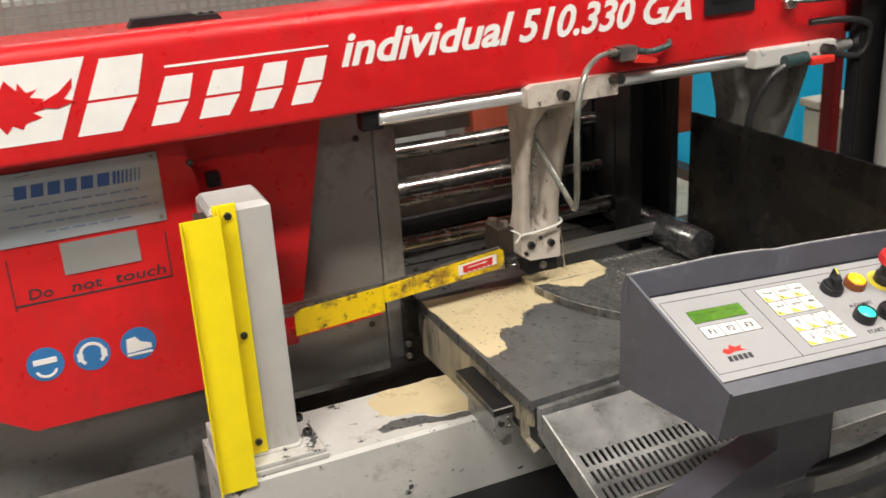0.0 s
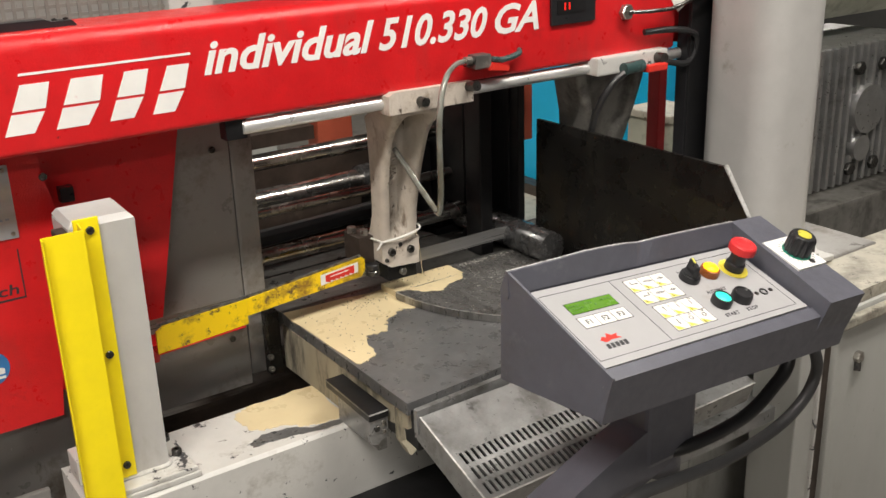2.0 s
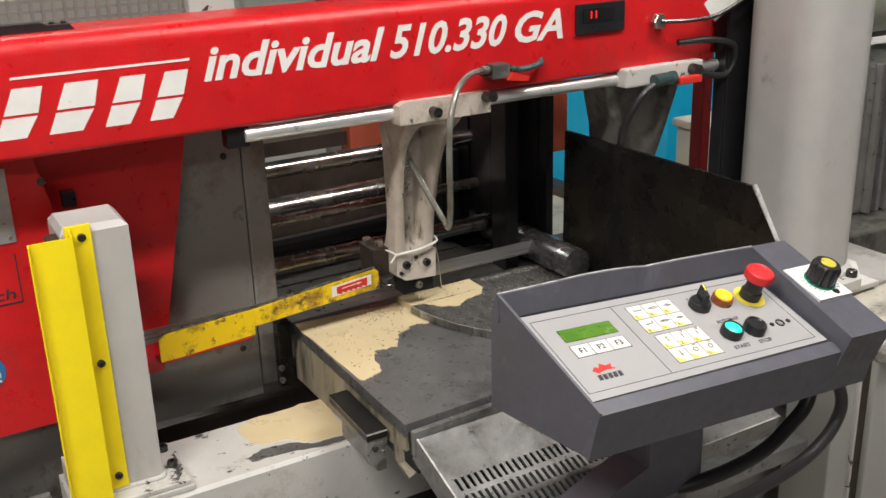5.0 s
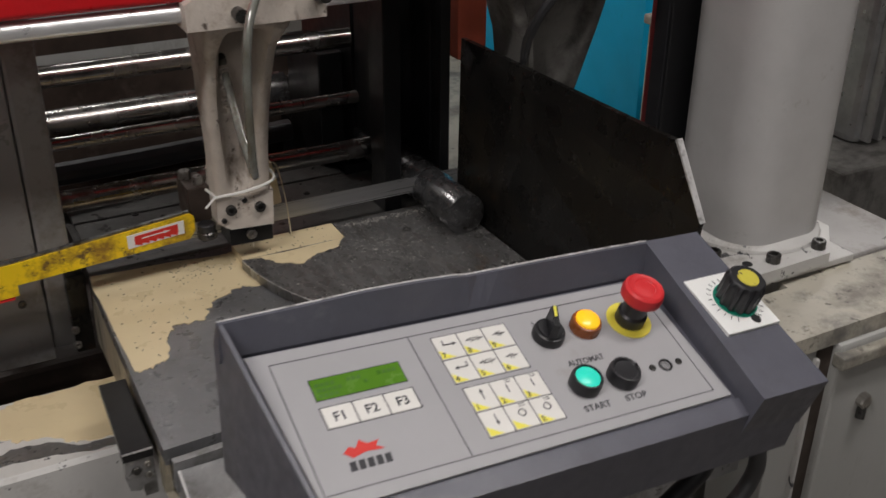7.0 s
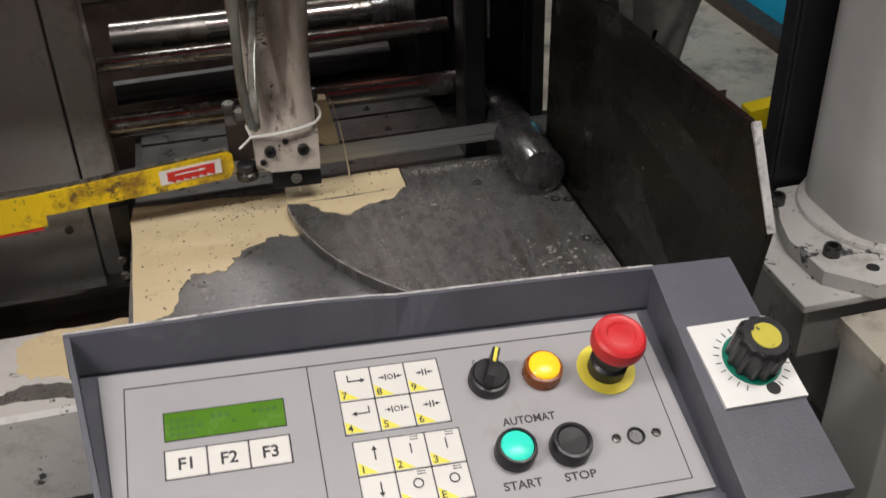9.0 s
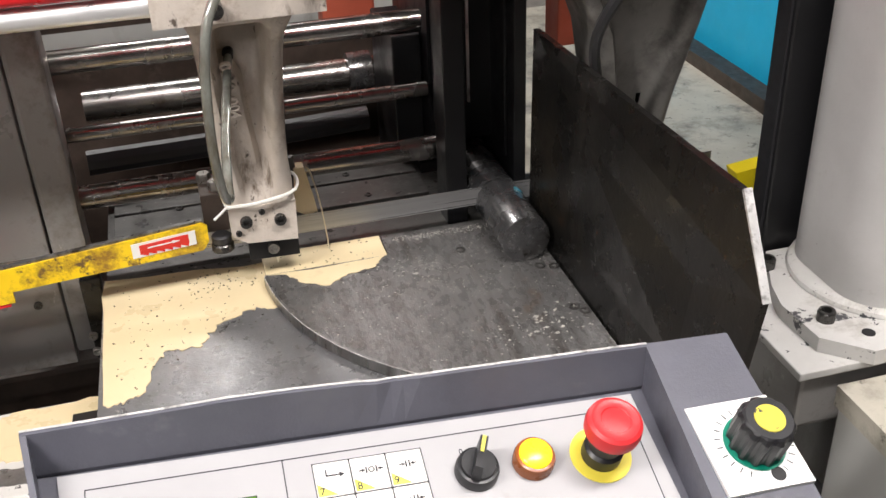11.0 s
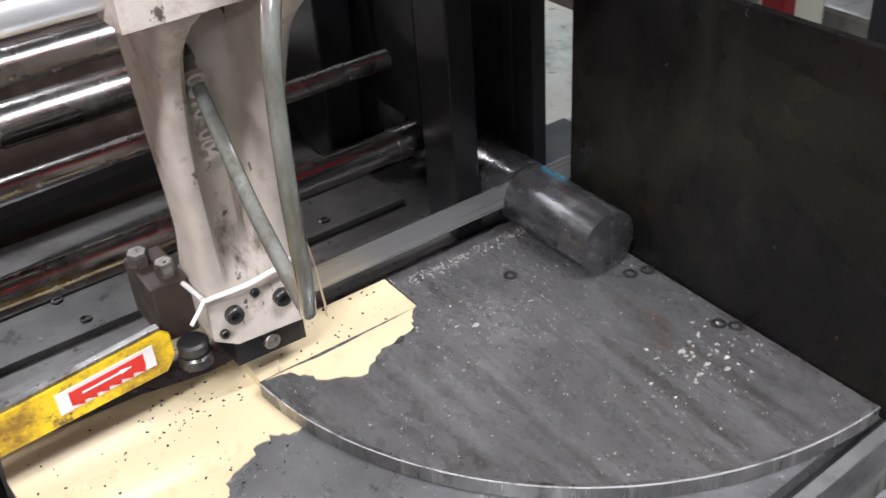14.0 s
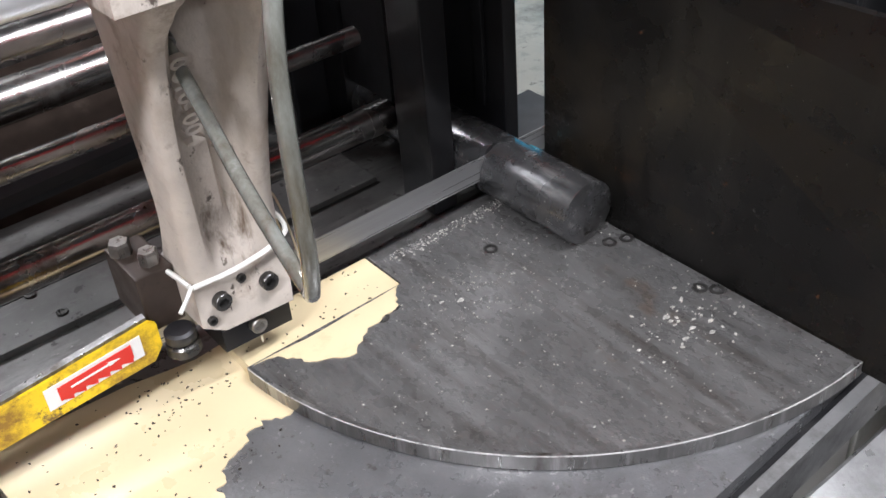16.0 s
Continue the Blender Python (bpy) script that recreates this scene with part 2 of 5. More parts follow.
PALE_INK = mat("faded_print", (0.24, 0.31, 0.43), 0.5, var=0.1)
PLATE = mat("brushed_nameplate", (0.46, 0.52, 0.57), 0.38, 0.6, var=0.12, scale=8, stretch=(1, 1, 8))
GREY_TAPE = mat("grey_patch", (0.26, 0.26, 0.255), 0.55, var=0.05)
HOSE_M = mat("clear_hose", (0.25, 0.26, 0.235), 0.14, 0.25, var=0.35, scale=22, stretch=(1, 1, 0.3), dirt=(0.10, 0.085, 0.055), dirt_amt=0.5, dirt_scale=9, rvar=0.06, coat=1.0, layers=[((0.42, 0.43, 0.41), 30, (1, 1, 0.3), 0.56, 0.72)])
HOSE_B = mat("black_hose", (0.02, 0.02, 0.022), 0.4, var=0.2)
TEAL = mat("teal_tube", (0.035, 0.07, 0.07), 0.25, var=0.1)
CYAN = mat("cyan_plastic", (0.0, 0.47, 0.80), 0.5, var=0.08, scale=4)
PAINT_BLUE = mat("worn_blue_paint", (0.03, 0.17, 0.23), 0.45, var=0.2, scale=80, chips=(0.12, 0.12, 0.12), chip_amt=0.5, chip_scale=90)
ORANGE = mat("orange_red_paint", (0.42, 0.085, 0.045), 0.5, var=0.1)
BROWN = mat("brown_steel", (0.055, 0.04, 0.032), 0.45, 0.2, var=0.35, dirt=(0.14, 0.11, 0.09), dirt_amt=0.3)
CONCRETE = mat("concrete_floor", (0.22, 0.205, 0.185), 0.75, var=0.18, scale=3, dirt=(0.12, 0.11, 0.10), dirt_amt=0.42, dirt_scale=3, bump=0.15, bump_scale=50)
BENCH_TOP = mat("beige_worn_top", (0.46, 0.43, 0.36), 0.5, var=0.12, scale=8, dirt=(0.2, 0.18, 0.15), dirt_amt=0.46, chips=(0.1, 0.09, 0.08), chip_amt=0.3, layers=[((0.09, 0.09, 0.09), 5, (1, 1, 1), 0.55, 0.68), ((0.10, 0.09, 0.075), 45, (1, 1, 1), 0.60, 0.68)])
ALU = mat("cast_aluminium", (0.55, 0.55, 0.55), 0.36, 0.85, var=0.15, dirt=(0.2, 0.19, 0.18), dirt_amt=0.35, bump=0.1)
PALE_GREEN = mat("pale_machine_paint", (0.45, 0.46, 0.38), 0.5, var=0.08, dirt=(0.2, 0.19, 0.15), dirt_amt=0.35)
WALL = mat("workshop_wall", (0.12, 0.12, 0.115), 0.8, var=0.08, scale=2)
CEIL = mat("workshop_ceiling", (0.14, 0.14, 0.14), 0.85, var=0.05, scale=2)
TUBE_E = mat("lit_tube", (0.9, 0.9, 0.9), 0.4, var=0.0, bump=0, emit=(1, 0.97, 0.93), emit_s=6)
MESH = mat("zinc_mesh", (0.40, 0.39, 0.36), 0.42, 0.6, var=0.2)
CABLE_TIE = mat("white_nylon", (0.75, 0.74, 0.70), 0.4, var=0.04)
DROP = mat("wet_coolant", (0.70, 0.62, 0.46), 0.08, var=0.03, bump=0, coat=0.6)
LED = mat("red_led", (0.5, 0.0, 0.0), 0.3, var=0, bump=0, emit=(1, 0.03, 0.02), emit_s=1.5)

# ---------------------------------------------------------------- mesh helpers
WORLD = {}


def thing(name, label, category, m=None, group="", kind=""):
    ob = new(name)
    ob.empty_display_size = 0.05
    m = m or Matrix()
    ob.matrix_world = m
    WORLD[ob] = m
    return tagged(ob, label, category, group, kind)


def part(name, bm, material, parent=None, label="", local=False, smooth=False, bev=0.0, seg=2, category="", kind="", group=""):
    """Link a bmesh as one mesh; given in world metres unless local."""
    if bev:
        es = [e for e in bm.edges if len(e.link_faces) == 2 and e.calc_face_angle(0) > 0.6]
        bmesh.ops.bevel(bm, geom=es, offset=bev, segments=seg, affect="EDGES", profile=0.6, clamp_overlap=True)
    m = WORLD.get(parent, Matrix())
    if parent is not None and not local:
        bm.transform(m.inverted())
    bmesh.ops.recalc_face_normals(bm, faces=bm.faces[:])
    me = bpy.data.meshes.new(name)
    bm.to_mesh(me)
    bm.free()
    if smooth:
        me.polygons.foreach_set("use_smooth", [True] * len(me.polygons))
        me.set_sharp_from_angle(angle=radians(38))
    me.materials.append(material)
    ob = new(name, me)
    if parent is not None:
        ob.parent = parent
        WORLD[ob] = m
    else:
        WORLD[ob] = Matrix()
    return tagged(ob, label, category, group, kind)


def box(x0, x1, y0, y1, z0, z1, bm=None):
    bm = bm or bmesh.new()
    r = bmesh.ops.create_cube(bm, size=1)
    for v in r["verts"]:
        v.co = Vector(((x0 + x1) / 2 + v.co.x * (x1 - x0), (y0 + y1) / 2 + v.co.y * (y1 - y0), (z0 + z1) / 2 + v.co.z * (z1 - z0)))
    return bm


def prism(pts, axis, a, b, bm=None):
    """A polygon of the two other axes (in x, y, z order), drawn out along axis from a to b."""
    bm = bm or bmesh.new()

    def co(p, h):
        return {"x": (h, p[0], p[1]), "y": (p[0], h, p[1]), "z": (p[0], p[1], h)}[axis]
    va = [bm.verts.new(co(p, a)) for p in pts]
    vb = [bm.verts.new(co(p, b)) for p in pts]
    bm.faces.new(va)
    bm.faces.new(vb[::-1])
    for i in range(len(pts)):
        j = (i + 1) % len(pts)
        bm.faces.new((va[i], vb[i], vb[j], va[j]))
    return bm


def cyl(p, q, r, r2=None, seg=24, bm=None):
    bm = bm or bmesh.new()
    p, q = Vector(p), Vector(q)
    d = q - p
    m = Matrix.Translation((p + q) / 2) @ d.to_track_quat("Z", "Y").to_matrix().to_4x4()
    bmesh.ops.create_cone(bm, cap_ends=True, segments=seg, radius1=r, radius2=r if r2 is None else r2, depth=d.length, matrix=m)
    return bm


def lathe(prof, m=None, seg=28, bm=None):
    """A profile of (radius, height) turned about z."""
    bm = bm or bmesh.new()
    m = m or Matrix()
    rings = []
    for r, h in prof:
        rings.append([bm.verts.new(m @ Vector((max(r, 1e-5) * math.cos(2 * math.pi * i / seg), max(r, 1e-5) * math.sin(2 * math.pi * i / seg), h))) for i in range(seg)])
    for a, b in zip(rings, rings[1:]):
        for i in range(seg):
            j = (i + 1) % seg
            bm.faces.new((a[i], a[j], b[j], b[i]))
    bm.faces.new(rings[0][::-1])
    bm.faces.new(rings[-1])
    return bm


def spline(pts, n=10):
    P = [Vector(p) for p in pts]
    P = [2 * P[0] - P[1]] + P + [2 * P[-1] - P[-2]]
    out = []
    for i in range(1, len(P) - 2):
        for k in range(n):
            t = k / n
            a, b, c, d = P[i - 1:i + 3]
            out.append(0.5 * ((2 * b) + (c - a) * t + (2 * a - 5 * b + 4 * c - d) * t * t + (3 * b - a - 3 * c + d) * t ** 3))
    return out + [P[-2]]


def tube(pts, r, seg=10, n=10, bm=None, smooth_path=True):
    bm = bm or bmesh.new()
    P = spline(pts, n) if smooth_path else [Vector(p) for p in pts]
    rings, up = [], Vector((0.3, 0.2, 1))
    for i, p in enumerate(P):
        d = (P[min(i + 1, len(P) - 1)] - P[max(i - 1, 0)]).normalized()
        a = (up - d * up.dot(d)).normalized()
        up = a
        b = d.cross(a)
        rings.append([bm.verts.new(p + r * (math.cos(2 * math.pi * k / seg) * a + math.sin(2 * math.pi * k / seg) * b)) for k in range(seg)])
    for a, b in zip(rings, rings[1:]):
        for k in range(seg):
            j = (k + 1) % seg
            bm.faces.new((a[k], a[j], b[j], b[k]))
    bm.faces.new(rings[0][::-1])
    bm.faces.new(rings[-1])
    return bm


def loft(sections, bm=None):
    bm = bm or bmesh.new()
    rings = [[bm.verts.new(p) for p in s] for s in sections]
    for a, b in zip(rings, rings[1:]):
        for k in range(len(a)):
            j = (k + 1) % len(a)
            bm.faces.new((a[k], a[j], b[j], b[k]))
    bm.faces.new(rings[0][::-1])
    bm.faces.new(rings[-1])
    return bm


def socket_bolt(p, d, r=0.006, h=0.006, bm=None):
    """A socket-head cap screw at p, standing along d."""
    m = Matrix.Translation(p) @ Vector(d).to_track_quat("Z", "Y").to_matrix().to_4x4()
    return lathe([(r, -0.002), (r, h * 0.85), (r * 0.9, h), (r * 0.56, h), (r * 0.5, h * 0.3), (0.0, h * 0.3)], m, 18, bm)


def hex_bolt(p, d, r=0.008, h=0.006, bm=None):
    m = Matrix.Translation(p) @ Vector(d).to_track_quat("Z", "Y").to_matrix().to_4x4()
    return lathe([(r, 0), (r, h * 0.8), (r * 0.88, h)], m, 6, bm)


def jagged(pts, amp, n=7, seed=1):
    """A closed outline with ragged edges."""
    rnd = random.Random(seed)
    out = []
    for i, p in enumerate(pts):
        q = pts[(i + 1) % len(pts)]
        d = Vector((q[0] - p[0], q[1] - p[1]))
        nrm = Vector((-d.y, d.x)).normalized() if d.length else Vector((0, 0))
        off = 0
        for k in range(n):
            t = k / n
            off = 0.5 * off + rnd.uniform(-amp, amp)
            w = off if 0 < k else 0
            out.append((p[0] + d.x * t + nrm.x * w, p[1] + d.y * t + nrm.y * w))
    return out


def lettering(name, text, size, m, material, parent, shear=0.0, bold=0.0, depth=0.0004, align="LEFT", local=False, width=None, label=""):
    cu = bpy.data.curves.new(name, "FONT")
    cu.body, cu.size, cu.shear, cu.offset, cu.extrude, cu.align_x = text, size, shear, bold, depth, align
    cu.resolution_u = 3
    tmp = bpy.data.objects.new(name, cu)
    me = bpy.data.meshes.new_from_object(tmp)
    bpy.data.objects.remove(tmp)
    bm = bmesh.new()
    bm.from_mesh(me)
    bpy.data.meshes.remove(me)
    if width:
        xs = [v.co.x for v in bm.verts]
        k = width / (max(xs) - min(xs))
        for v in bm.verts:
            v.co.x *= k
    bm.transform(m)
    return part(name, bm, material, parent, label, local=local)


def ring_arc(cx, cy, r, a0, a1, n):
    return [(cx + r * math.cos(radians(a0 + (a1 - a0) * i / n)), cy + r * math.sin(radians(a0 + (a1 - a0) * i / n))) for i in range(n + 1)]


def upright(x, y, z):
    """Local x along x, local y up, facing the operator."""
    return pose(x, y, z, 90, 0, 0)

# ---------------------------------------------------------------- setting
part("floor", box(-6, 8, -6, 8, -0.1, 0.0), CONCRETE, label="stained grey concrete workshop floor", kind="structure", category="floor")
part("wall_north", box(-6, 8, 8, 8.2, 0, 4.2), WALL, label="plain painted workshop wall", kind="structure", category="wall")
part("wall_south", box(-6, 8, -6.2, -6, 0, 4.2), WALL, label="plain painted workshop wall", kind="structure", category="wall")
part("wall_west", box(-6.2, -6, -6, 8, 0, 4.2), WALL, label="plain painted workshop wall", kind="structure", category="wall")
part("wall_east", box(8, 8.2, -6, 8, 0, 4.2), WALL, label="plain painted workshop wall", kind="structure", category="wall")
part("ceiling", box(-6, 8, -6, 8, 4.2, 4.3), CEIL, label="plain workshop ceiling", kind="structure", category="ceiling")
for tx, ty, watts in TUBES:
    fx = thing("ceiling_light", "suspended twin fluorescent ceiling light, lit", "light", pose(tx, ty, TUBE_Z), "ceiling lights")
    part("housing", box(tx - 0.8, tx + 0.8, ty - 0.13, ty + 0.13, TUBE_Z + 0.02, TUBE_Z + 0.07), WHITE, fx, bev=0.01)
    for o in (-0.06, 0.06):
        part("tube", cyl((tx - 0.75, ty + o, TUBE_Z - 0.01), (tx + 0.75, ty + o, TUBE_Z - 0.01), 0.013, seg=12), TUBE_E, fx, "lit fluorescent tube")
    for o in (-0.6, 0.6):
        part("hanger", cyl((tx + o, ty, TUBE_Z + 0.06), (tx + o, ty, 4.2), 0.004, seg=6), BLACK, fx)

# ---------------------------------------------------------------- saw: base, bed, table
BED = 0.672
TZ = 0.785
base = thing("machine_bed", "grey painted machine base with worn chipped bed", "machine base", pose(0.2, 0.5, 0))
part("bed", prism([(0.20, 0.30), (0.37, 0.30), (0.37, BED), (0.206, BED), (0.20, BED - 0.006)], "x", -0.40, 0.6), GREY_WORN, base, "chipped pale grey bed beam", bev=0.004)
part("plinth", box(-0.40, 0.6, 0.26, 0.37, 0.0, 0.30), BLACK, base, bev=0.01)
part("rear_body", box(-1.3, 0.9, 0.56, 0.95, 0.0, 0.60), BROWN, base, bev=0.01)
# black floor stands in for the shade in the gap behind the bed
part("gap_floor", box(-1.3, 0.9, 0.37, 0.498, 0.30, 0.40), BLACK, base, "black floor standing for the shade behind the bed")
part("front_body", box(0.62, 1.32, 0.13, 0.56, 0.0, 0.69), GREY_DIRTY, base, "dirty pale grey lower body panel", bev=0.008)
part("door", box(0.86, 1.16, 0.122, 0.13, 0.08, 0.60), GREY_DIRTY, base, bev=0.003)
part("column_shelf", box(0.85, 1.32, 0.02, 0.46, 0.69, 0.768), COVER_GREY, base, bev=0.006)
part("shelf_plate", box(0.842, 1.15, 0.012, 0.46, 0.7685, 0.7795), GREY_WORN, base, bev=0.002)
part("cable_tray", box(0.45, 0.95, -0.06, 0.10, 0.50, 0.53), TRAY, base)

table = thing("saw_table", "worn dark steel saw table with dried coolant film", "saw table", pose(0.36, 0.23, BED))
def front_y(x):
    return 0.022 + 0.046 * (x - 0.06)


part("table_top", prism([(0.060, front_y(0.06)), (0.74, front_y(0.74)), (0.74, 0.475), (0.067, 0.475)], "z", TZ - 0.022, TZ), TABLE, table, bev=0.002)
part("side_plate", prism([(0.032, 0.732), (0.19, 0.705), (0.196, BED), (0.475, BED), (0.475, TZ - 0.023), (0.032, TZ - 0.023)], "x", 0.0655, 0.087), STAINED, table, "steel side plate streaked with dried coolant")
part("front_rail", prism([(0.066, front_y(0.066) - 0.008), (0.74, front_y(0.74) - 0.008), (0.74, front_y(0.74) - 0.0008), (0.066, front_y(0.066) - 0.0008)], "z", TZ - 0.05, TZ - 0.014), BLACK, table)
part("rail_lip", prism([(0.066, 0.004), (0.74, front_y(0.74) - 0.020), (0.74, front_y(0.74) - 0.0082), (0.066, front_y(0.066) - 0.0082)], "z", TZ - 0.05, TZ - 0.008), TRAY, table, bev=0.001)
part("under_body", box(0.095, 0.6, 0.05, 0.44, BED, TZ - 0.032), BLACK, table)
part("rear_slab", box(0.07, 0.648, 0.478, 0.80, 0.755, 0.782), REAR_STEEL, table, "oily dark steel rear table")
for yy in (0.58, 0.66):
    part("strip", box(0.08, 0.552, yy, yy + 0.072, 0.782, 0.789), REAR_STEEL, table, bev=0.001)
for xx, yy in ((0.177, 0.649), (0.30, 0.66), (0.19, 0.60), (0.33, 0.61), (0.46, 0.60), (0.44, 0.68)):
    part("screw", socket_bolt((xx, yy, 0.789), (0, 0, 1), 0.006, 0.002), BOLT, table)

sector = thing("turntable_plate", "scored dark steel sector plate with bright curved edge", "steel plate", pose(0.5, 0.25, TZ))
CX, CY, CR = 0.652, 0.419, 0.376
arc = ring_arc(CX, CY, CR, 183.81, 270.50, 60)
outline = [(0.655, 0.438), (0.446, 0.438), (0.446, 0.394)] + arc
part("plate", prism(outline, "z", TZ + 0.0005, 0.80), SECTOR, sector)
edge = [(CX + (CR + 0.0012) * math.cos(radians(a)), CY + (CR + 0.0012) * math.sin(radians(a))) for a in np.linspace(184.21, 270.50, 70)]
edge += [(CX + (CR - 0.003) * math.cos(radians(a)), CY + (CR - 0.003) * math.sin(radians(a))) for a in np.linspace(270.50, 184.21, 70)]
part("rim", prism(edge, "z", TZ + 0.001, 0.8008), STEEL_EDGE, sector, "bright machined rim", bev=0.0006, seg=1)
lip = [(CX + (CR + 0.0014) * math.cos(radians(a)), CY + (CR + 0.0014) * math.sin(radians(a))) for a in np.linspace(184.3, 270.4, 70)]
lip += [(CX + (CR + 0.0004) * math.cos(radians(a)), CY + (CR + 0.0004) * math.sin(radians(a))) for a in np.linspace(270.4, 184.3, 70)]
part("rim_lip", prism(lip, "z", 0.8001, 0.8011), BARE, sector, "thin bright lip along the top of the rim")
part("slot_edge", box(0.448, 0.655, 0.4385, 0.452, TZ, 0.7985), STEEL_EDGE, sector, bev=0.001)
for xx, yy in ((0.542, 0.375), (0.649, 0.295), (0.632, 0.302), (0.647, 0.184), (0.638, 0.196), (0.418, 0.372), (0.402, 0.366)):
    part("screw", socket_bolt((xx, yy, 0.7995), (0, 0, 1), 0.0072, 0.0014), BOLT, sector)
part("insert_plate", box(0.279, 0.4445, 0.395, 0.452, TZ, 0.7992), COOLANT, sector, "insert covered with cream coolant")

F1 = [(0.0685, 0.472), (0.285, 0.454), (0.30, 0.39), (0.30, 0.33), (0.285, 0.335), (0.258, 0.345), (0.23, 0.328), (0.205, 0.318), (0.192, 0.302), (0.182, 0.275), (0.145, 0.282), (0.13, 0.262), (0.108, 0.199), (0.09, 0.19), (0.0685, 0.195)]
part("coolant_film", prism(jagged(F1, 0.004, 7, 3), "z", TZ - 0.001, TZ + 0.0012), COOLANT, table, "cream film of dried coolant emulsion", kind="")
F2 = [(0.283, 0.392), (0.307, 0.383), (0.32, 0.362), (0.357, 0.342), (0.384, 0.363), (0.424, 0.369), (0.44, 0.3925)]
part("coolant_film", prism(jagged(F2, 0.0025, 6, 5), "z", 0.799, 0.8010), COOLANT, sector, "cream film of dried coolant emulsion")
F3 = [(-0.07, 0.369), (-0.105, 0.344), (-0.098, 0.30), (-0.085, 0.276), (-0.044, 0.268), (-0.02, 0.243), (0.002, 0.234), (0.066, 0.228), (0.066, 0.369)]
part("coolant_film", prism(jagged(F3, 0.005, 7, 8), "z", BED - 0.001, BED + 0.0012), COOLANT, base, "cream film of dried coolant emulsion")

part("bare_patch", prism(jagged([(-0.125, 0.245), (-0.09, 0.262), (-0.045, 0.256), (0.0, 0.228), (0.064, 0.223), (0.064, 0.2085), (0.0, 0.212), (-0.06, 0.226), (-0.12, 0.232)], 0.003, 6, 9), "z", BED - 0.001, BED + 0.0007), TABLE, base, "paint worn to bare steel")

clampbar = thing("edge_bracket", "dark flat steel bar on angle bracket beside table", "bracket", pose(0.04, 0.15, BED))
BAR_Z = 0.752
part("bar", prism([(0.022, 0.080), (0.0585, 0.080), (0.062, 0.235), (0.028, 0.235)], "z", BAR_Z - 0.014, BAR_Z), BLACK, clampbar, bev=0.0018)
part("worn_edge", box(0.0222, 0.0585, 0.0788, 0.0798, BAR_Z - 0.003, BAR_Z - 0.0006), BARE, clampbar, "bright worn bar edge")
part("worn_edge", prism([(0.0212, 0.080), (0.0218, 0.080), (0.0278, 0.235), (0.0272, 0.235)], "z", BAR_Z - 0.003, BAR_Z - 0.0006), STEEL_EDGE, clampbar)
part("angle", prism([(0.026, 0.694), (0.038, 0.690), (0.044, 0.698), (0.058, 0.700), (0.058, BAR_Z - 0.0145), (0.024, BAR_Z - 0.0145), (0.022, 0.715)], "y", 0.082, 0.092), TRAY, clampbar, "bent steel end angle", bev=0.001)
part("web", box(0.044, 0.060, 0.092, 0.225, BED, BAR_Z - 0.0145), TRAY, clampbar)
part("hook", loft([[(0.060, 0.05, 0.762), (0.068, 0.05, 0.762), (0.068, 0.062, 0.762), (0.060, 0.062, 0.762)], [(0.060, 0.046, 0.705), (0.070, 0.046, 0.705), (0.070, 0.062, 0.705), (0.060, 0.062, 0.705)], [(0.068, 0.030, 0.684), (0.080, 0.030, 0.690), (0.080, 0.046, 0.690), (0.068, 0.046, 0.684)]]), STAINED, clampbar, "coolant-stained bent hook")
for zz in (0.712, 0.728):
    part("bolt", socket_bolt((0.050, 0.083, zz), (0, -1, 0), 0.0042, 0.004), BOLT_BR, clampbar)
part("bolt", hex_bolt((0.036, 0.083, 0.722), (0, -1, 0), 0.006, 0.005), BOLT, clampbar)

# chip tray: a sheet that slopes down towards the operator
TRAY_M = pose(0.073, 0.0030, 0.7655, 20.5, 0, 0)
tray = thing("chip_tray", "grey sheet steel chip tray with slotted drain rows", "tray", TRAY_M)
TW, TD = 0.60, 0.182
ROWS_V = [(-0.112, -0.089), (-0.144, -0.121), (-0.1755, -0.1525)]
N_SLOT, SX0, PITCH = 31, 0.011, 0.0113
bm = bmesh.new()
vs = [0.0, ROWS_V[0][1], ROWS_V[0][0], ROWS_V[1][1], ROWS_V[1][0], ROWS_V[2][1], ROWS_V[2][0], -TD]
for i in (0, 2, 4, 6):
    box(0, TW, vs[i + 1], vs[i], -0.003, 0, bm)
for v0, v1 in ROWS_V:
    box(0, SX0, v0, v1, -0.003, 0, bm)
    for k in range(N_SLOT):
        xx = SX0 + k * PITCH
        box(xx + 0.0056, xx + PITCH, v0, v1, -0.003, 0, bm)
    box(SX0 + N_SLOT * PITCH, TW, v0, v1, -0.003, 0, bm)
part("slotted_sheet", bm, TRAY, tray, local=True)
part("front_lip", box(-0.003, TW, -TD - 0.004, -TD, -0.045, 0.0005), TRAY, tray, local=True, bev=0.001)
part("side_lip", box(-0.004, 0, -TD, 0, -0.045, 0.0005), TRAY, tray, local=True, bev=0.001)
part("worn_edge", box(-0.0042, -0.0012, -TD, 0, 0.0004, 0.0012), BARE, tray, "bright rubbed edge", local=True)
part("worn_edge", box(-0.003, TW, -TD - 0.0042, -TD - 0.0015, 0.0004, 0.0012), BARE, tray, "bright rubbed edge", local=True)
part("bottom_pan", box(0, TW, -TD, 0, -0.05, -0.044), BLACK, tray, local=True)

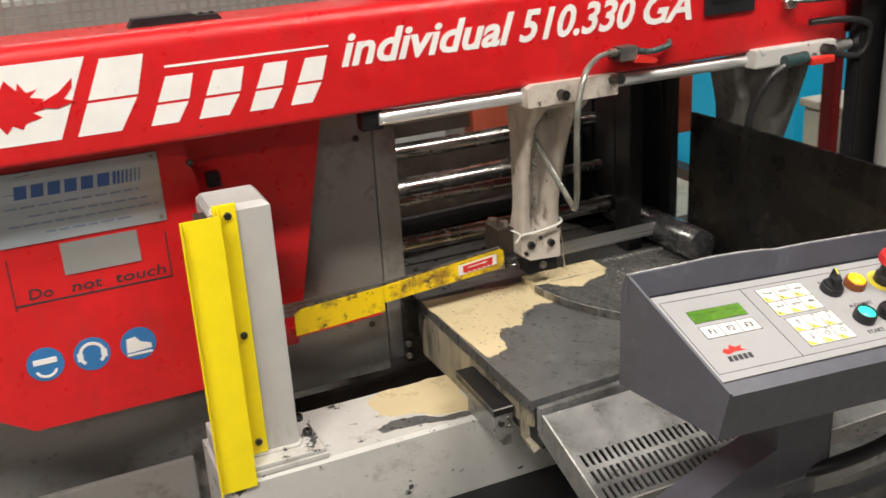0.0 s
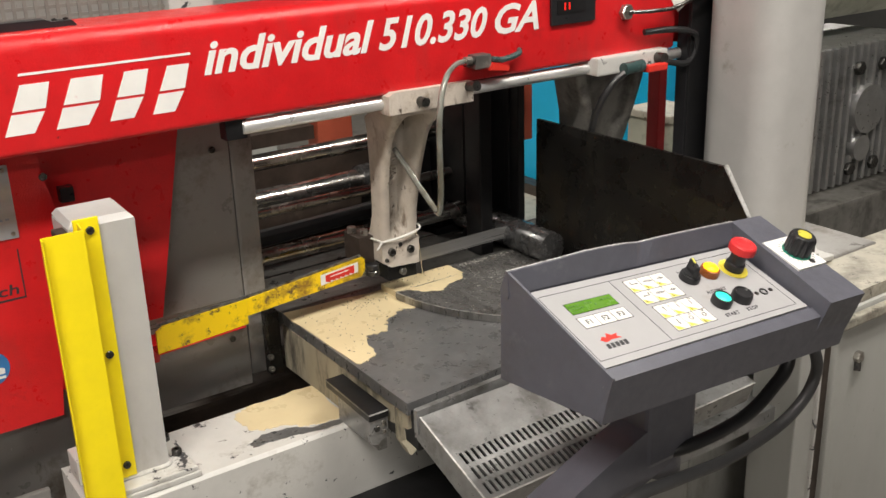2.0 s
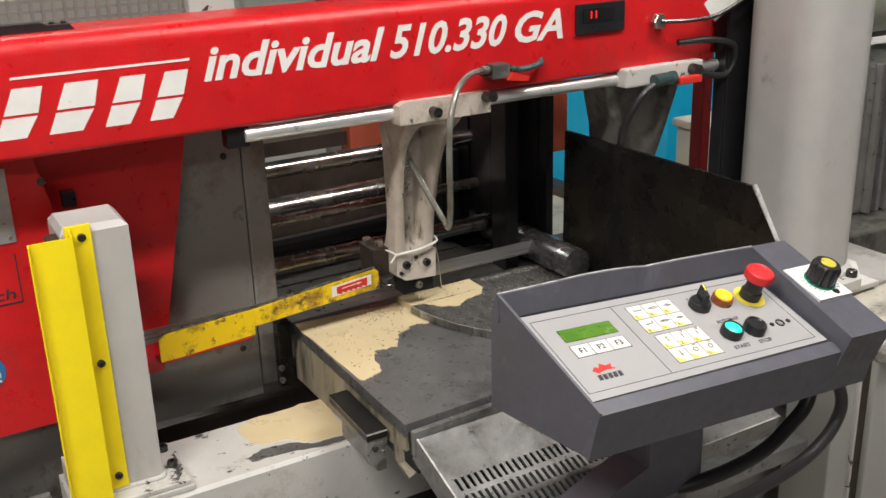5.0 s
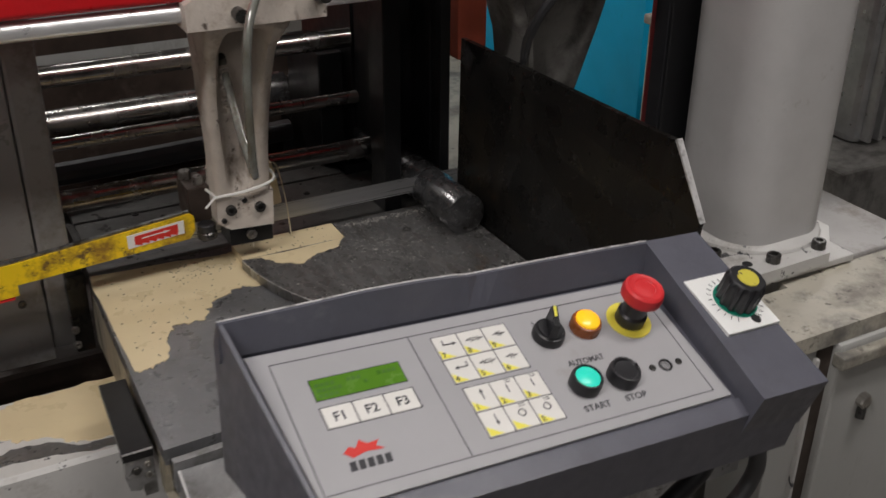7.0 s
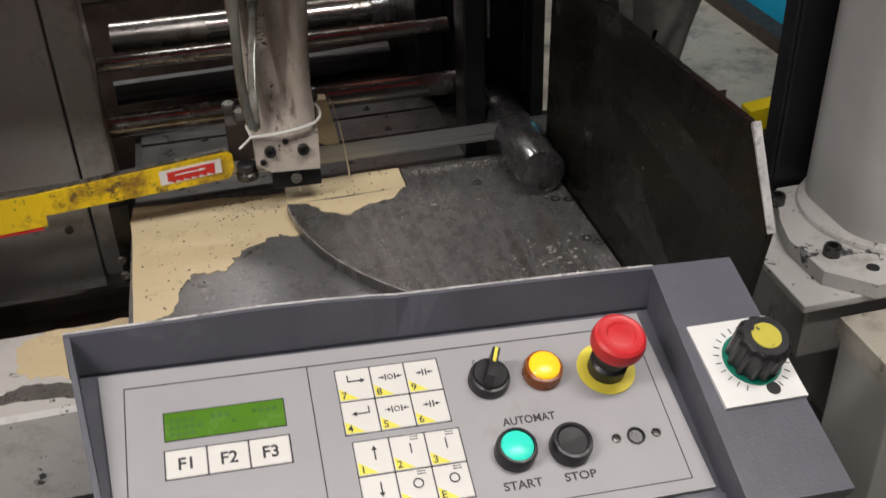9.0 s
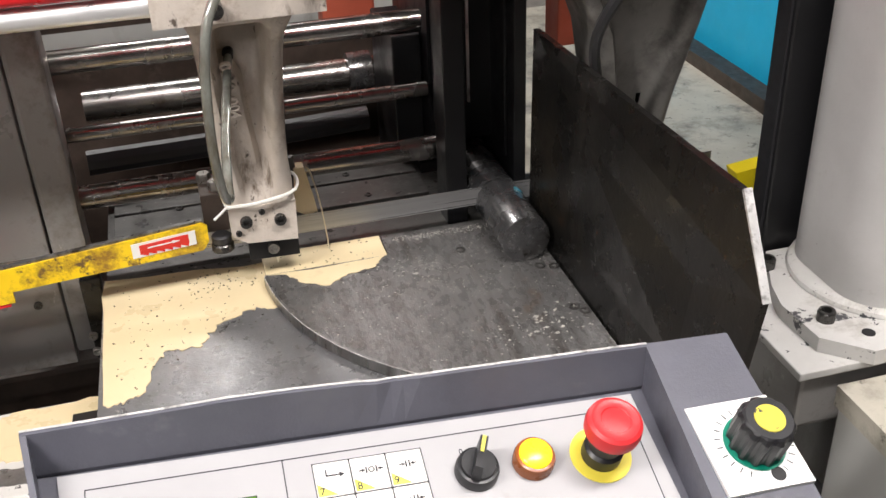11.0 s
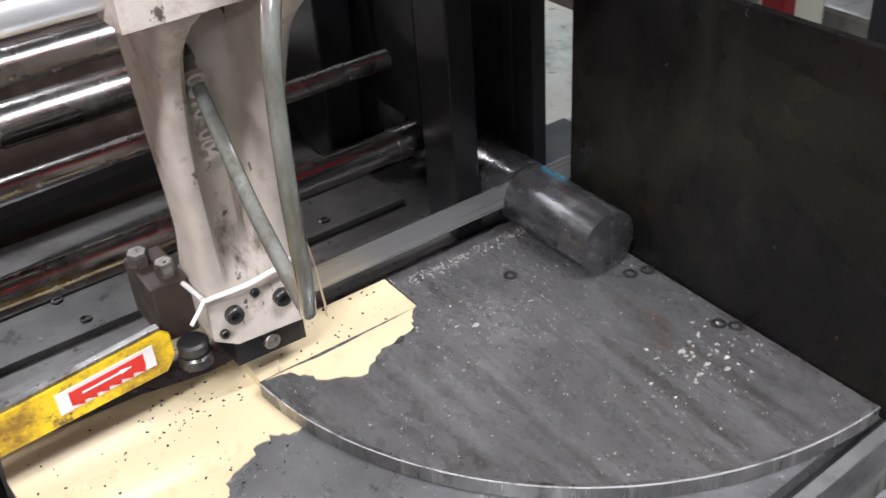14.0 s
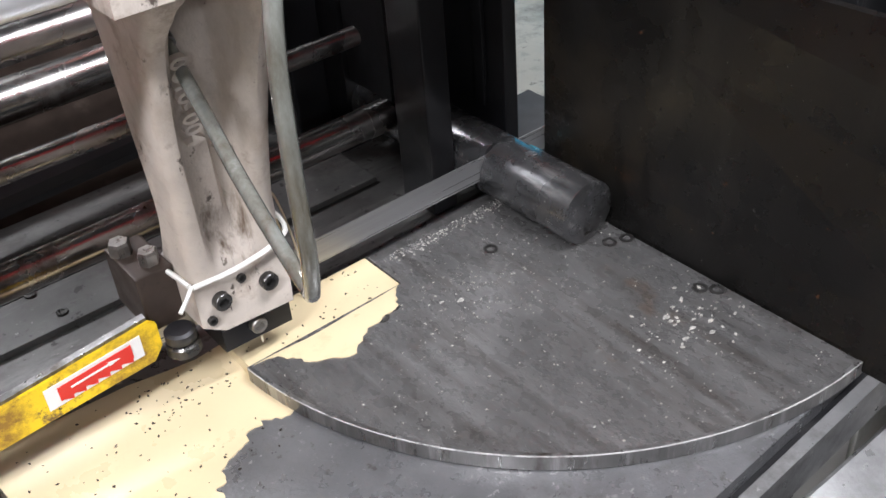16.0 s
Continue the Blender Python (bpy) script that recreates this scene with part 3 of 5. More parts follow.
# ---------------------------------------------------------------- saw: bow and beam
bow = thing("saw_bow", "red painted saw bow beam with white lettering", "saw bow", pose(0, 0.33, 1.3))
BY = 0.265
sec = [(0.395, 1.222)] + ring_arc(0.273, 1.230, 0.008, 270, 180, 5) + ring_arc(0.289, 1.362, 0.024, 180, 90, 9) + ring_arc(0.387, 1.378, 0.008, 90, 0, 4)
part("beam", prism(sec, "x", -1.35, 0.895), RED, bow, "red powder-coated box beam", smooth=True)
part("end_cap", prism([(0.895, 1.232), (0.95, 1.225), (0.99, 1.245), (0.99, 1.36), (0.895, 1.384)], "y", 0.30, 0.395), RED, bow, bev=0.008)
lettering("lettering", "individual", 0.071, upright(-0.122, BY - 0.0006, 1.3005), WHITE_P, bow, 0.32, 0.0018, width=0.302, label="white stencilled lettering")
lettering("lettering", "510.330", 0.071, upright(0.187, BY - 0.0006, 1.3005), WHITE_P, bow, 0.32, 0.0018, width=0.228)
lettering("lettering", "GA", 0.071, upright(0.424, BY - 0.0006, 1.3005), WHITE_P, bow, 0.32, 0.0018, width=0.102)


def slant(x0, x1, z0, z1, k=0.22):
    return [(x0 + k * (z0 - 1.25), z0), (x1 + k * (z0 - 1.25), z0), (x1 + k * (z1 - 1.25), z1), (x0 + k * (z1 - 1.25), z1)]


# maker's mark: plain slanted white shapes with a stencil gap


def shear(pts, k=0.44):
    return [(x + k * (z - 1.25), z) for x, z in pts]


MARKS = []
for a, b, zt in ((-0.530, -0.442, 1.356), (-0.424, -0.366, 1.320), (-0.356, -0.290, 1.320), (-0.278, -0.226, 1.320), (-0.214, -0.164, 1.320)):
    zm, c = 1.252 + (zt - 1.252) * 0.45, (b - a) * 0.16
    MARKS += [shear([(a + c, 1.252), (b - c, 1.252), (b - c * 0.4, zm - 0.002), (a + c, zm - 0.002)]), shear([(a + c, zm + 0.002), (b - c * 0.4, zm + 0.002), (b - c, zt), (a + c, zt)])]
for pts in MARKS:
    part("mark_block", prism(pts, "y", BY - 0.0008, BY), WHITE_P, bow, "white slanted mark")
part("mark_line", prism(slant(-0.402, -0.156, 1.332, 1.3355), "y", BY - 0.0008, BY), WHITE_P, bow)
bm = prism(slant(-0.80, -0.538, 1.252, 1.362, 0.44), "y", BY - 0.0008, BY)
part("mark_field", bm, WHITE_P, bow, "white field with red emblem")
blob = [(-0.60 + 0.045 * (1 + 0.22 * math.sin(i * 2.4)) * math.cos(i * math.tau / 30), 1.305 + 0.03 * (1 + 0.25 * math.sin(i * 2.9)) * math.sin(i * math.tau / 30)) for i in range(30)]
part("emblem", prism(blob, "y", BY - 0.0016, BY - 0.0006), RED, bow)
part("emblem_tail", prism([(-0.565, 1.302), (-0.53, 1.318), (-0.51, 1.335), (-0.512, 1.322), (-0.525, 1.308), (-0.51, 1.303), (-0.535, 1.296)], "y", BY - 0.0022, BY - 0.0006), RED, bow)
part("rear_bracket", box(0.79, 0.85, 0.66, 0.72, 0.965, 1.34), ORANGE, bow, "faded red rear bracket", bev=0.004)
part("rear_tie", box(0.79, 0.85, 0.395, 0.66, 1.30, 1.34), ORANGE, bow)
disp = part("counter_display", box(0.562, 0.672, BY - 0.006, BY, 1.301, 1.354), BLACK_PL, bow, "black digital counter", bev=0.002)
part("display_window", box(0.575, 0.645, BY - 0.0075, BY - 0.006, 1.322, 1.346), BLACK, disp)
part("digit", box(0.592, 0.594, BY - 0.0088, BY - 0.0075, 1.328, 1.341), LED, disp)
part("digit", box(0.603, 0.605, BY - 0.0088, BY - 0.0075, 1.328, 1.341), LED, disp)
part("top_handle", prism([(-0.418, 1.386), (-0.410, 1.398), (-0.325, 1.398), (-0.318, 1.394), (-0.288, 1.394), (-0.282, 1.386)], "y", 0.31, 0.335), BLACK_PL, bow, "black plastic top handle", bev=0.002)
for xx in (-0.310, -0.294):
    part("screw", socket_bolt((xx, 0.322, 1.394), (0, 0, 1), 0.004, 0.003), BOLT, bow)

housing = thing("wheel_housing", "red painted band wheel housing with blue safety stickers", "machine housing", pose(-0.7, 0.45, 0.76))
HY = 0.365
part("door", prism([(-0.36, 1.203), (-0.338, 1.10), (-0.382, 0.768), (-0.655, 0.768), (-0.80, 0.86), (-1.2, 0.86), (-1.2, 1.203)], "y", HY, 0.55), RED, housing, "red housing door", bev=0.003)
part("seal", box(-1.2, -0.345, 0.352, 0.40, 1.204, 1.221), BLACK_RUB, housing, "black rubber seal")
part("inner_wall", prism([(-0.345, 1.222), (-0.10, 1.222), (-0.192, 0.775), (-0.385, 0.775)], "y", 0.44, 0.455), RED, housing, bev=0.002)
part("screw", socket_bolt((-0.352, HY, 1.163), (0, -1, 0), 0.006, 0.004), BOLT, housing)
part("catch", box(-0.318, -0.296, 0.42, 0.44, 1.10, 1.125), BLACK_PL, housing, bev=0.002)
npl = part("nameplate", box(-0.66, -0.40, HY - 0.003, HY, 1.078, 1.191), PLATE, housing, "brushed metal dealer nameplate", bev=0.001)
for xx, zz in ((-0.408, 1.184), (-0.408, 1.086), (-0.652, 1.086), (-0.652, 1.184)):
    part("rivet", socket_bolt((xx, HY - 0.003, zz), (0, -1, 0), 0.0035, 0.0015), BOLT_BR, npl)
bm = bmesh.new()
for k in range(6):
    x0 = -0.615 + 0.024 * k
    prism([(x0, 1.150), (x0 + 0.018, 1.150), (x0 + 0.021, 1.170), (x0 + 0.003, 1.170)], "y", HY - 0.0036, HY - 0.003, bm)
for k in range(7):
    x0 = -0.472 + 0.0065 * k
    w = 0.0045 - 0.0005 * k
    prism([(x0, 1.150), (x0 + w, 1.150), (x0 + w + 0.003, 1.170), (x0 + 0.003, 1.170)], "y", HY - 0.0036, HY - 0.003, bm)
part("print", bm, BLUE_INK, npl, "blue printed mark")
bm = bmesh.new()
for zz, a, b in ((1.137, -0.63, -0.435), (1.122, -0.60, -0.425), (1.109, -0.63, -0.41), (1.094, -0.58, -0.45)):
    x = a
    while x < b:
        w = 0.012 + 0.010 * ((x * 977) % 1)
        box(x, min(x + w, b), HY - 0.0034, HY - 0.003, zz - 0.0016, zz + 0.0016, bm)
        x += w + 0.004
part("print", bm, PALE_INK, npl, "faded fine print")
part("patch", box(-0.565, -0.449, HY - 0.002, HY, 1.019, 1.071), GREY_TAPE, housing, "grey sheet patch")
for word, wx, ww in (("Do", -0.625, 0.036), ("not", -0.561, 0.046), ("touch", -0.494, 0.079)):
    lettering("handwriting", word, 0.024, upright(wx, HY - 0.0006, 0.990), INK, housing, 0.1, 0.0002, width=ww, label="handwritten marker warning")
bm = box(-0.645, -0.405, HY - 0.0008, HY, 0.981, 0.984)
box(-0.407, -0.405, HY - 0.0008, HY, 0.981, 1.06, bm)
box(-0.645, -0.643, HY - 0.0008, HY, 0.975, 1.06, bm)
part("marker_line", bm, INK, housing)
for k, xx in enumerate((-0.620, -0.549, -0.476)):
    st = part("safety_sticker", cyl((xx, HY - 0.001, 0.879), (xx, HY + 0.001, 0.879), 0.0285, seg=36), BLUE_ST, housing, "round blue safety sticker")
    bm = bmesh.new()
    if k == 0:
        box(xx - 0.018, xx + 0.018, HY - 0.0022, HY - 0.001, 0.880, 0.889, bm)
        prism(ring_arc(xx, 0.874, 0.018, 200, 340, 12) + ring_arc(xx, 0.874, 0.014, 340, 200, 12), "y", HY - 0.0022, HY - 0.001, bm)
    elif k == 1:
        prism(ring_arc(xx, 0.879, 0.021, -50, 230, 20) + ring_arc(xx, 0.879, 0.016, 230, -50, 20), "y", HY - 0.0022, HY - 0.001, bm)
        box(xx - 0.023, xx - 0.014, HY - 0.0024, HY - 0.001, 0.870, 0.884, bm)
        box(xx + 0.014, xx + 0.023, HY - 0.0024, HY - 0.001, 0.870, 0.884, bm)
    else:
        prism([(xx - 0.02, 0.866), (xx + 0.02, 0.868), (xx + 0.02, 0.876), (xx + 0.004, 0.882), (xx - 0.004, 0.892), (xx - 0.018, 0.890)], "y", HY - 0.0022, HY - 0.001, bm)
        box(xx - 0.02, xx + 0.02, HY - 0.0022, HY - 0.001, 0.860, 0.864, bm)
    part("pictogram", bm, WHITE, st)

lower = thing("lower_cover", "grey painted sheet cover below the wheel housing", "cover", pose(-0.8, 0.5, 0))
part("sheet", box(-1.3, -0.31, 0.52, 0.54, 0.0, 0.86), COVER_GREY, lower)
part("kick_plate", box(-1.3, -0.41, 0.44, 0.452, 0.0, 0.60), COVER_GREY, lower, bev=0.002)
shield = thing("inner_cover", "grey painted inner cover plate behind the blade", "cover", pose(-0.07, 0.52, 0.64))
part("plate", box(-0.30, 0.004, 0.50, 0.52, 0.645, 1.225), COVER_GREY, shield, bev=0.002)
part("side_plate", box(0.006, 0.052, 0.503, 0.56, 0.66, 1.225), COVER_GREY, shield, bev=0.006)
for xx, zz in ((-0.028, 1.122), (-0.028, 0.750)):
    part("screw", socket_bolt((xx, 0.50, zz), (0, -1, 0), 0.006, 0.003), BOLT, shield)
part("foot_bracket", box(0.034, 0.062, 0.478, 0.50, 0.66, 0.79), DARK_STEEL, shield, bev=0.002)
for zz in (0.674, 0.70):
    part("bolt", socket_bolt((0.036, 0.478, zz), (0, -1, 0), 0.006, 0.005), BOLT_BR, shield)

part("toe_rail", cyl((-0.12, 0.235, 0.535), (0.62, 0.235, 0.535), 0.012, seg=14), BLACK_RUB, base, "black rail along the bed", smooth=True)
# solid black box puts the darkness below the table into the shape
part("under_table_shade", box(-0.10, 0.60, 0.08, 0.262, 0.25, 0.525), BLACK, base, "black box standing for the shade below the table")
# upright post with its yellow guard
post = thing("guard_post", "grey painted square steel post on flange", "post", pose(-0.31, 0.28, BED))
part("tube", prism([(-0.358, 0.239), (-0.262, 0.239), (-0.262, 0.325), (-0.358, 0.325)], "z", BED + 0.018, 1.112), GREY, post, bev=0.006)
part("cap", loft([[(-0.358, 0.239, 1.112), (-0.262, 0.239, 1.112), (-0.262, 0.325, 1.116), (-0.358, 0.325, 1.116)], [(-0.351, 0.247, 1.121), (-0.271, 0.247, 1.121), (-0.271, 0.318, 1.125), (-0.351, 0.318, 1.125)]]), GREY, post, "pale worn top")
part("flange", box(-0.372, -0.222, 0.2035, 0.345, BED, BED + 0.010), GREY_WORN, post, bev=0.002)
part("upper_flange", box(-0.368, -0.227, 0.206, 0.342, BED + 0.0105, BED + 0.019), GREY_WORN, post, bev=0.002)
part("weld", tube([(-0.36, 0.237, BED + 0.021), (-0.33, 0.2365, BED + 0.0215), (-0.30, 0.237, BED + 0.0205), (-0.262, 0.237, BED + 0.022), (-0.260, 0.28, BED + 0.021), (-0.260, 0.326, BED + 0.021)], 0.0042, 8, 6), GREY_WORN, post, "painted weld bead", smooth=True)
for yy in (0.262, 0.318):
    part("bolt", socket_bolt((-0.240, yy, BED + 0.019), (0, 0, 1), 0.0085, 0.010), BOLT, post)
part("stub", box(-0.374, -0.345, 0.245, 0.275, 1.085, 1.108), BROWN, post, bev=0.002)
part("side_clip", box(-0.40, -0.3595, 0.25, 0.30, 0.70, 0.742), GREY_WORN, post, bev=0.002)
part("clip_bolt", hex_bolt((-0.385, 0.249, 0.716), (0, -1, 0), 0.008, 0.007), BOLT_BR, post)
guard = thing("yellow_guard", "bright yellow bent sheet metal guard screwed to post", "guard", pose(-0.36, 0.21, 0.66))
part("sheet", prism([(-0.409, 0.182), (-0.407, 0.182), (-0.404, 0.195), (-0.348, 0.195), (-0.3455, 0.229), (-0.342, 0.2315), (-0.347, 0.233), (-0.3500, 0.1975), (-0.407, 0.1975)], "z", 0.664, 1.122), YELLOW, guard)
part("flange", box(-0.352, -0.316, 0.2325, 0.2375, 0.698, 1.126), YELLOW, guard, bev=0.001)
for zz in (1.108, 0.911, 0.720):
    part("screw", socket_bolt((-0.330, 0.2325, zz), (0, -1, 0), 0.006, 0.004), BOLT, guard)

# blade and its yellow cover
bm = box(-0.30, 0.95, 0.4394, 0.4406, 0.830, 0.857)
part("blade", bm, BLADE, bow, "bright steel band saw blade")
cover = thing("blade_cover", "scratched yellow sheet steel blade cover", "blade cover", pose(0, 0.42, 0.85))
part("wide_section", prism([(-0.204, 0.808), (-0.034, 0.818), (-0.034, 0.866), (-0.19, 0.858), (-0.204, 0.85)], "y", 0.40, 0.404), YELLOW_WORN, cover)
part("narrow_section", prism([(-0.034, 0.834), (0.205, 0.850), (0.214, 0.862), (0.214, 0.884), (0.208, 0.889), (-0.034, 0.866)], "y", 0.399, 0.403), YELLOW_WORN, cover)
part("top_fold", prism([(-0.20, 0.8585), (-0.034, 0.866), (0.208, 0.889), (0.208, 0.892), (-0.034, 0.869), (-0.20, 0.8615)], "y", 0.402, 0.409), STEEL_EDGE, cover, "bare steel folded top")
part("lower_fold", prism([(-0.204, 0.806), (-0.04, 0.813), (-0.04, 0.815), (-0.204, 0.809)], "y", 0.40, 0.45), RED, cover)
lab = part("label_plate", prism([(0.117, 0.8540), (0.198, 0.8615), (0.198, 0.8815), (0.117, 0.8742)], "y", 0.3978, 0.399), WHITE, cover, "white and red direction label")
bm = prism([(0.127, 0.8590), (0.189, 0.8650), (0.189, 0.8777), (0.127, 0.8718)], "y", 0.3970, 0.3978)
for k in range(6):
    x0 = 0.128 + 0.0102 * k
    prism([(x0, 0.8595 + 0.00093 * k), (x0 + 0.0092, 0.8603 + 0.00093 * k), (x0 + 0.0088, 0.8563 + 0.00093 * k)], "y", 0.3970, 0.3978, bm)
part("saw_sign", bm, LABEL_RED, lab)
part("arrow", prism([(0.137, 0.8668), (0.169, 0.8698), (0.169, 0.8687), (0.178, 0.8714), (0.168, 0.8727), (0.169, 0.8712), (0.137, 0.8683)], "y", 0.3962, 0.3970), WHITE, lab)

# guide rod and the two guide arms
rod = thing("guide_rod", "polished steel guide rod below the beam", "rod", pose(0.4, 0.278, 1.208))
part("rod", cyl((-0.062, 0.279, 1.207), (0.93, 0.279, 1.207), 0.0115), GROUND, rod, smooth=True)
part("bracket", box(-0.09, -0.055, 0.275, 0.30, 1.19, 1.222), BLACK, rod)


def c_section(xl, xr, yf, yb, rec, fl, shelf=1.0):
    """Cross-section of the guide arm, open to the operator; rec is the depth of the hollow, fl the flange width."""
    k = min(0.006, rec)
    half = [(0, yb), (0, yf + 0.012), (0.002, yf + 0.005), (0.006, yf + 0.001), (0.011, yf), (fl - 0.010, yf), (fl - 0.005, yf + 0.10 * rec), (fl - 0.002, yf + 0.3 * rec), (fl + 0.001, yf + rec - k * 0.8), (fl + 0.004, yf + rec - k * 0.2), (fl + 0.009, yf + rec)]
    s1 = min(rec, 0.018)
    step = half[:6] + [(fl - 0.006, yf + 0.25 * s1), (fl - 0.003, yf + 0.85 * s1), (fl + 0.001, yf + 0.97 * s1), (fl + 0.019, yf + s1), (fl + 0.026, yf + rec)]
    left = [(p[0] * shelf + q[0] * (1 - shelf), p[1] * shelf + q[1] * (1 - shelf)) for p, q in zip(step, half)]
    return [(xl + a, b) for a, b in left] + [(xr - a, b) for a, b in half[::-1]]


def sweep(rows, n=5):
    """Sections between the given (z, ...) rows, blended smoothly."""
    rows = [np.array(q) for q in rows]
    rows = [2 * rows[0] - rows[1]] + rows + [2 * rows[-1] - rows[-2]]
    out = []
    for i in range(1, len(rows) - 2):
        a, b, c, d = rows[i - 1:i + 3]
        for k in range(n):
            t = k / n
            out.append(0.5 * ((2 * b) + (c - a) * t + (2 * a - 5 * b + 4 * c - d) * t * t + (3 * b - a - 3 * c + d) * t ** 3))
    return out + [rows[-2]]


arm = thing("blade_guide_arm", "cream painted cast blade guide arm with grimy hollow", "guide arm", pose(0.28, 0.35, 0.87))
secs = []
ARM_ROWS = [(1.192, 0.219, 0.346, 0.285, 0.350, 0.002, 0.030), (1.172, 0.226, 0.340, 0.292, 0.372, 0.006, 0.032), (1.158, 0.230, 0.335, 0.303, 0.396, 0.078, 0.028), (1.13, 0.232, 0.331, 0.326, 0.394, 0.060, 0.025),
            (1.06, 0.235, 0.327, 0.349, 0.396, 0.040, 0.024), (0.98, 0.242, 0.325, 0.368, 0.408, 0.028, 0.024), (0.945, 0.243, 0.327, 0.375, 0.417, 0.018, 0.026), (0.922, 0.244, 0.327, 0.379, 0.428, 0.004, 0.027), (0.912, 0.244, 0.327, 0.379, 0.432, 0.002, 0.027)]
for z, xl, xr, yf, yb, rec, fl in sweep(ARM_ROWS):
    secs.append([(x, y, z) for x, y in c_section(xl, xr, yf, yb, rec, fl, min(1.0, max(0.0, (1.118 - z) / 0.03)))])
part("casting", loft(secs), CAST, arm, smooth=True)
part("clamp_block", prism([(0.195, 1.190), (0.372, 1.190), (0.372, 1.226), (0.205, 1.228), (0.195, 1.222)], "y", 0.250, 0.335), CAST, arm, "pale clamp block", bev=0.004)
part("clamp_pin", cyl((0.258, 0.232, 1.207), (0.258, 0.252, 1.207), 0.0085), BOLT, arm, smooth=True)
part("clamp_pin", cyl((0.362, 0.225, 1.222), (0.362, 0.252, 1.218), 0.009), BOLT, arm, smooth=True)
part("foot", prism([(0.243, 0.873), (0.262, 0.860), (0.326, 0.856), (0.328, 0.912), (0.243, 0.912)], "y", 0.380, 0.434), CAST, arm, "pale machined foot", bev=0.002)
part("guide_holder", prism([(0.262, 0.828), (0.327, 0.826), (0.327, 0.858), (0.262, 0.862)], "y", 0.392, 0.438), BLACK, arm, "black carbide guide holder", bev=0.002)
for p in ((0.263, 0.380, 0.892), (0.306, 0.380, 0.889)):
    part("bolt", socket_bolt(p, (0, -1, 0), 0.0078, 0.007), BOLT, arm)
part("bolt", socket_bolt((0.284, 0.38, 0.903), (0, -1, 0), 0.004, 0.003), BOLT, arm)
part("bolt", socket_bolt((0.252, 0.38, 0.877), (0, -1, 0), 0.004, 0.004), BOLT, arm)
part("bolt", socket_bolt((0.2935, 0.392, 0.8425), (0, -1, 0), 0.0075, 0.007), BOLT_BR, arm)
part("side_block", box(0.211, 0.243, 0.41, 0.47, 0.868, 0.922), BROWN, arm, "brown oily steel side block", bev=0.002)
part("hex_bolt", hex_bolt((0.2195, 0.453, 0.922), (0, 0, 1), 0.0095, 0.012), BOLT_BR, arm)
part("hex_bolt", hex_bolt((0.231, 0.425, 0.922), (0, 0, 1), 0.0085, 0.012), BOLT_BR, arm)
part("guide_roller", lathe([(0.006, -0.004), (0.0145, -0.003), (0.0145, 0.005), (0.0125, 0.007), (0, 0.007)], pose(0.230, 0.397, 0.852)), BOLT, arm, smooth=True)
part("roller_cap", lathe([(0.0115, 0.0), (0.0130, 0.002), (0.0130, 0.010), (0.0105, 0.012), (0, 0.012)], pose(0.230, 0.397, 0.8592)), BLACK_PL, arm, "black roller cap", smooth=True)
part("cable_tie", tube([(0.242, 0.376, 0.917), (0.285, 0.370, 0.921), (0.329, 0.376, 0.929), (0.330, 0.428, 0.929), (0.285, 0.436, 0.922), (0.241, 0.428, 0.918), (0.241, 0.380, 0.917)], 0.0022, 6, 5), CABLE_TIE, arm, "white nylon cable tie")
part("tie_tail", tube([(0.242, 0.378, 0.917), (0.234, 0.372, 0.913), (0.224, 0.366, 0.908)], 0.0018, 6, 4), CABLE_TIE, arm)
for k, ch in enumerate("0810-004"):
    lettering("cast_digit", ch, 0.019, Matrix.Translation((0.2575, 0.3535, 1.112)) @ pose(0, 0, 0, 101.3, 0, 0) @ pose(0, 0, 0, 0, 0, -86) @ pose(0.0094 * k, 0, 0), CAST, arm, 0, 0.0004, 0.0030)
nozzle = thing("coolant_nozzle", "coolant nozzle coated with cream residue", "nozzle", pose(0.35, 0.45, 0.85))
part("body", prism([(0.332, 0.862), (0.350, 0.852), (0.362, 0.858), (0.358, 0.885), (0.350, 0.925), (0.336, 0.925)], "y", 0.444, 0.462), COOLANT, nozzle, bev=0.004)
part("pipe", cyl((0.338, 0.452, 0.89), (0.333, 0.452, 0.94), 0.005), CAST_DARK, nozzle)

hose = thing("coolant_hose", "clear plastic coolant hose looped beside the guide arm", "hose", pose(0.3, 0.25, 1.1))
part("hose", tube([(0.385, 0.247, 1.262), (0.352, 0.243, 1.265), (0.315, 0.225, 1.264), (0.275, 0.195, 1.252), (0.250, 0.175, 1.222), (0.239, 0.167, 1.18), (0.234, 0.161, 1.12), (0.234, 0.161, 1.07), (0.238, 0.172, 1.034), (0.243, 0.186, 1.024), (0.244, 0.205, 1.034), (0.250, 0.26, 1.06), (0.261, 0.325, 1.088), (0.272, 0.392, 1.116)], 0.0052, 12, 10), HOSE_M, hose, smooth=True)
part("hose_clip", cyl((0.362, 0.244, 1.264), (0.349, 0.242, 1.265), 0.0075, seg=16), BOLT_BR, hose, "steel hose clip")
part("hose_ferrule", cyl((0.2695, 0.378, 1.1105), (0.272, 0.394, 1.116), 0.0068, seg=16), BOLT, hose)
valve = thing("coolant_valve", "small valve with red lever on the beam", "valve", pose(0.4, 0.25, 1.26))
part("body", box(0.37, 0.405, 0.238, 0.264, 1.247, 1.272), CAST_DARK, valve, bev=0.003)
part("lever", prism([(0.398, 1.244), (0.438, 1.238), (0.442, 1.246), (0.405, 1.256)], "y", 0.232, 0.240), LABEL_RED, valve, "red lever", bev=0.001)
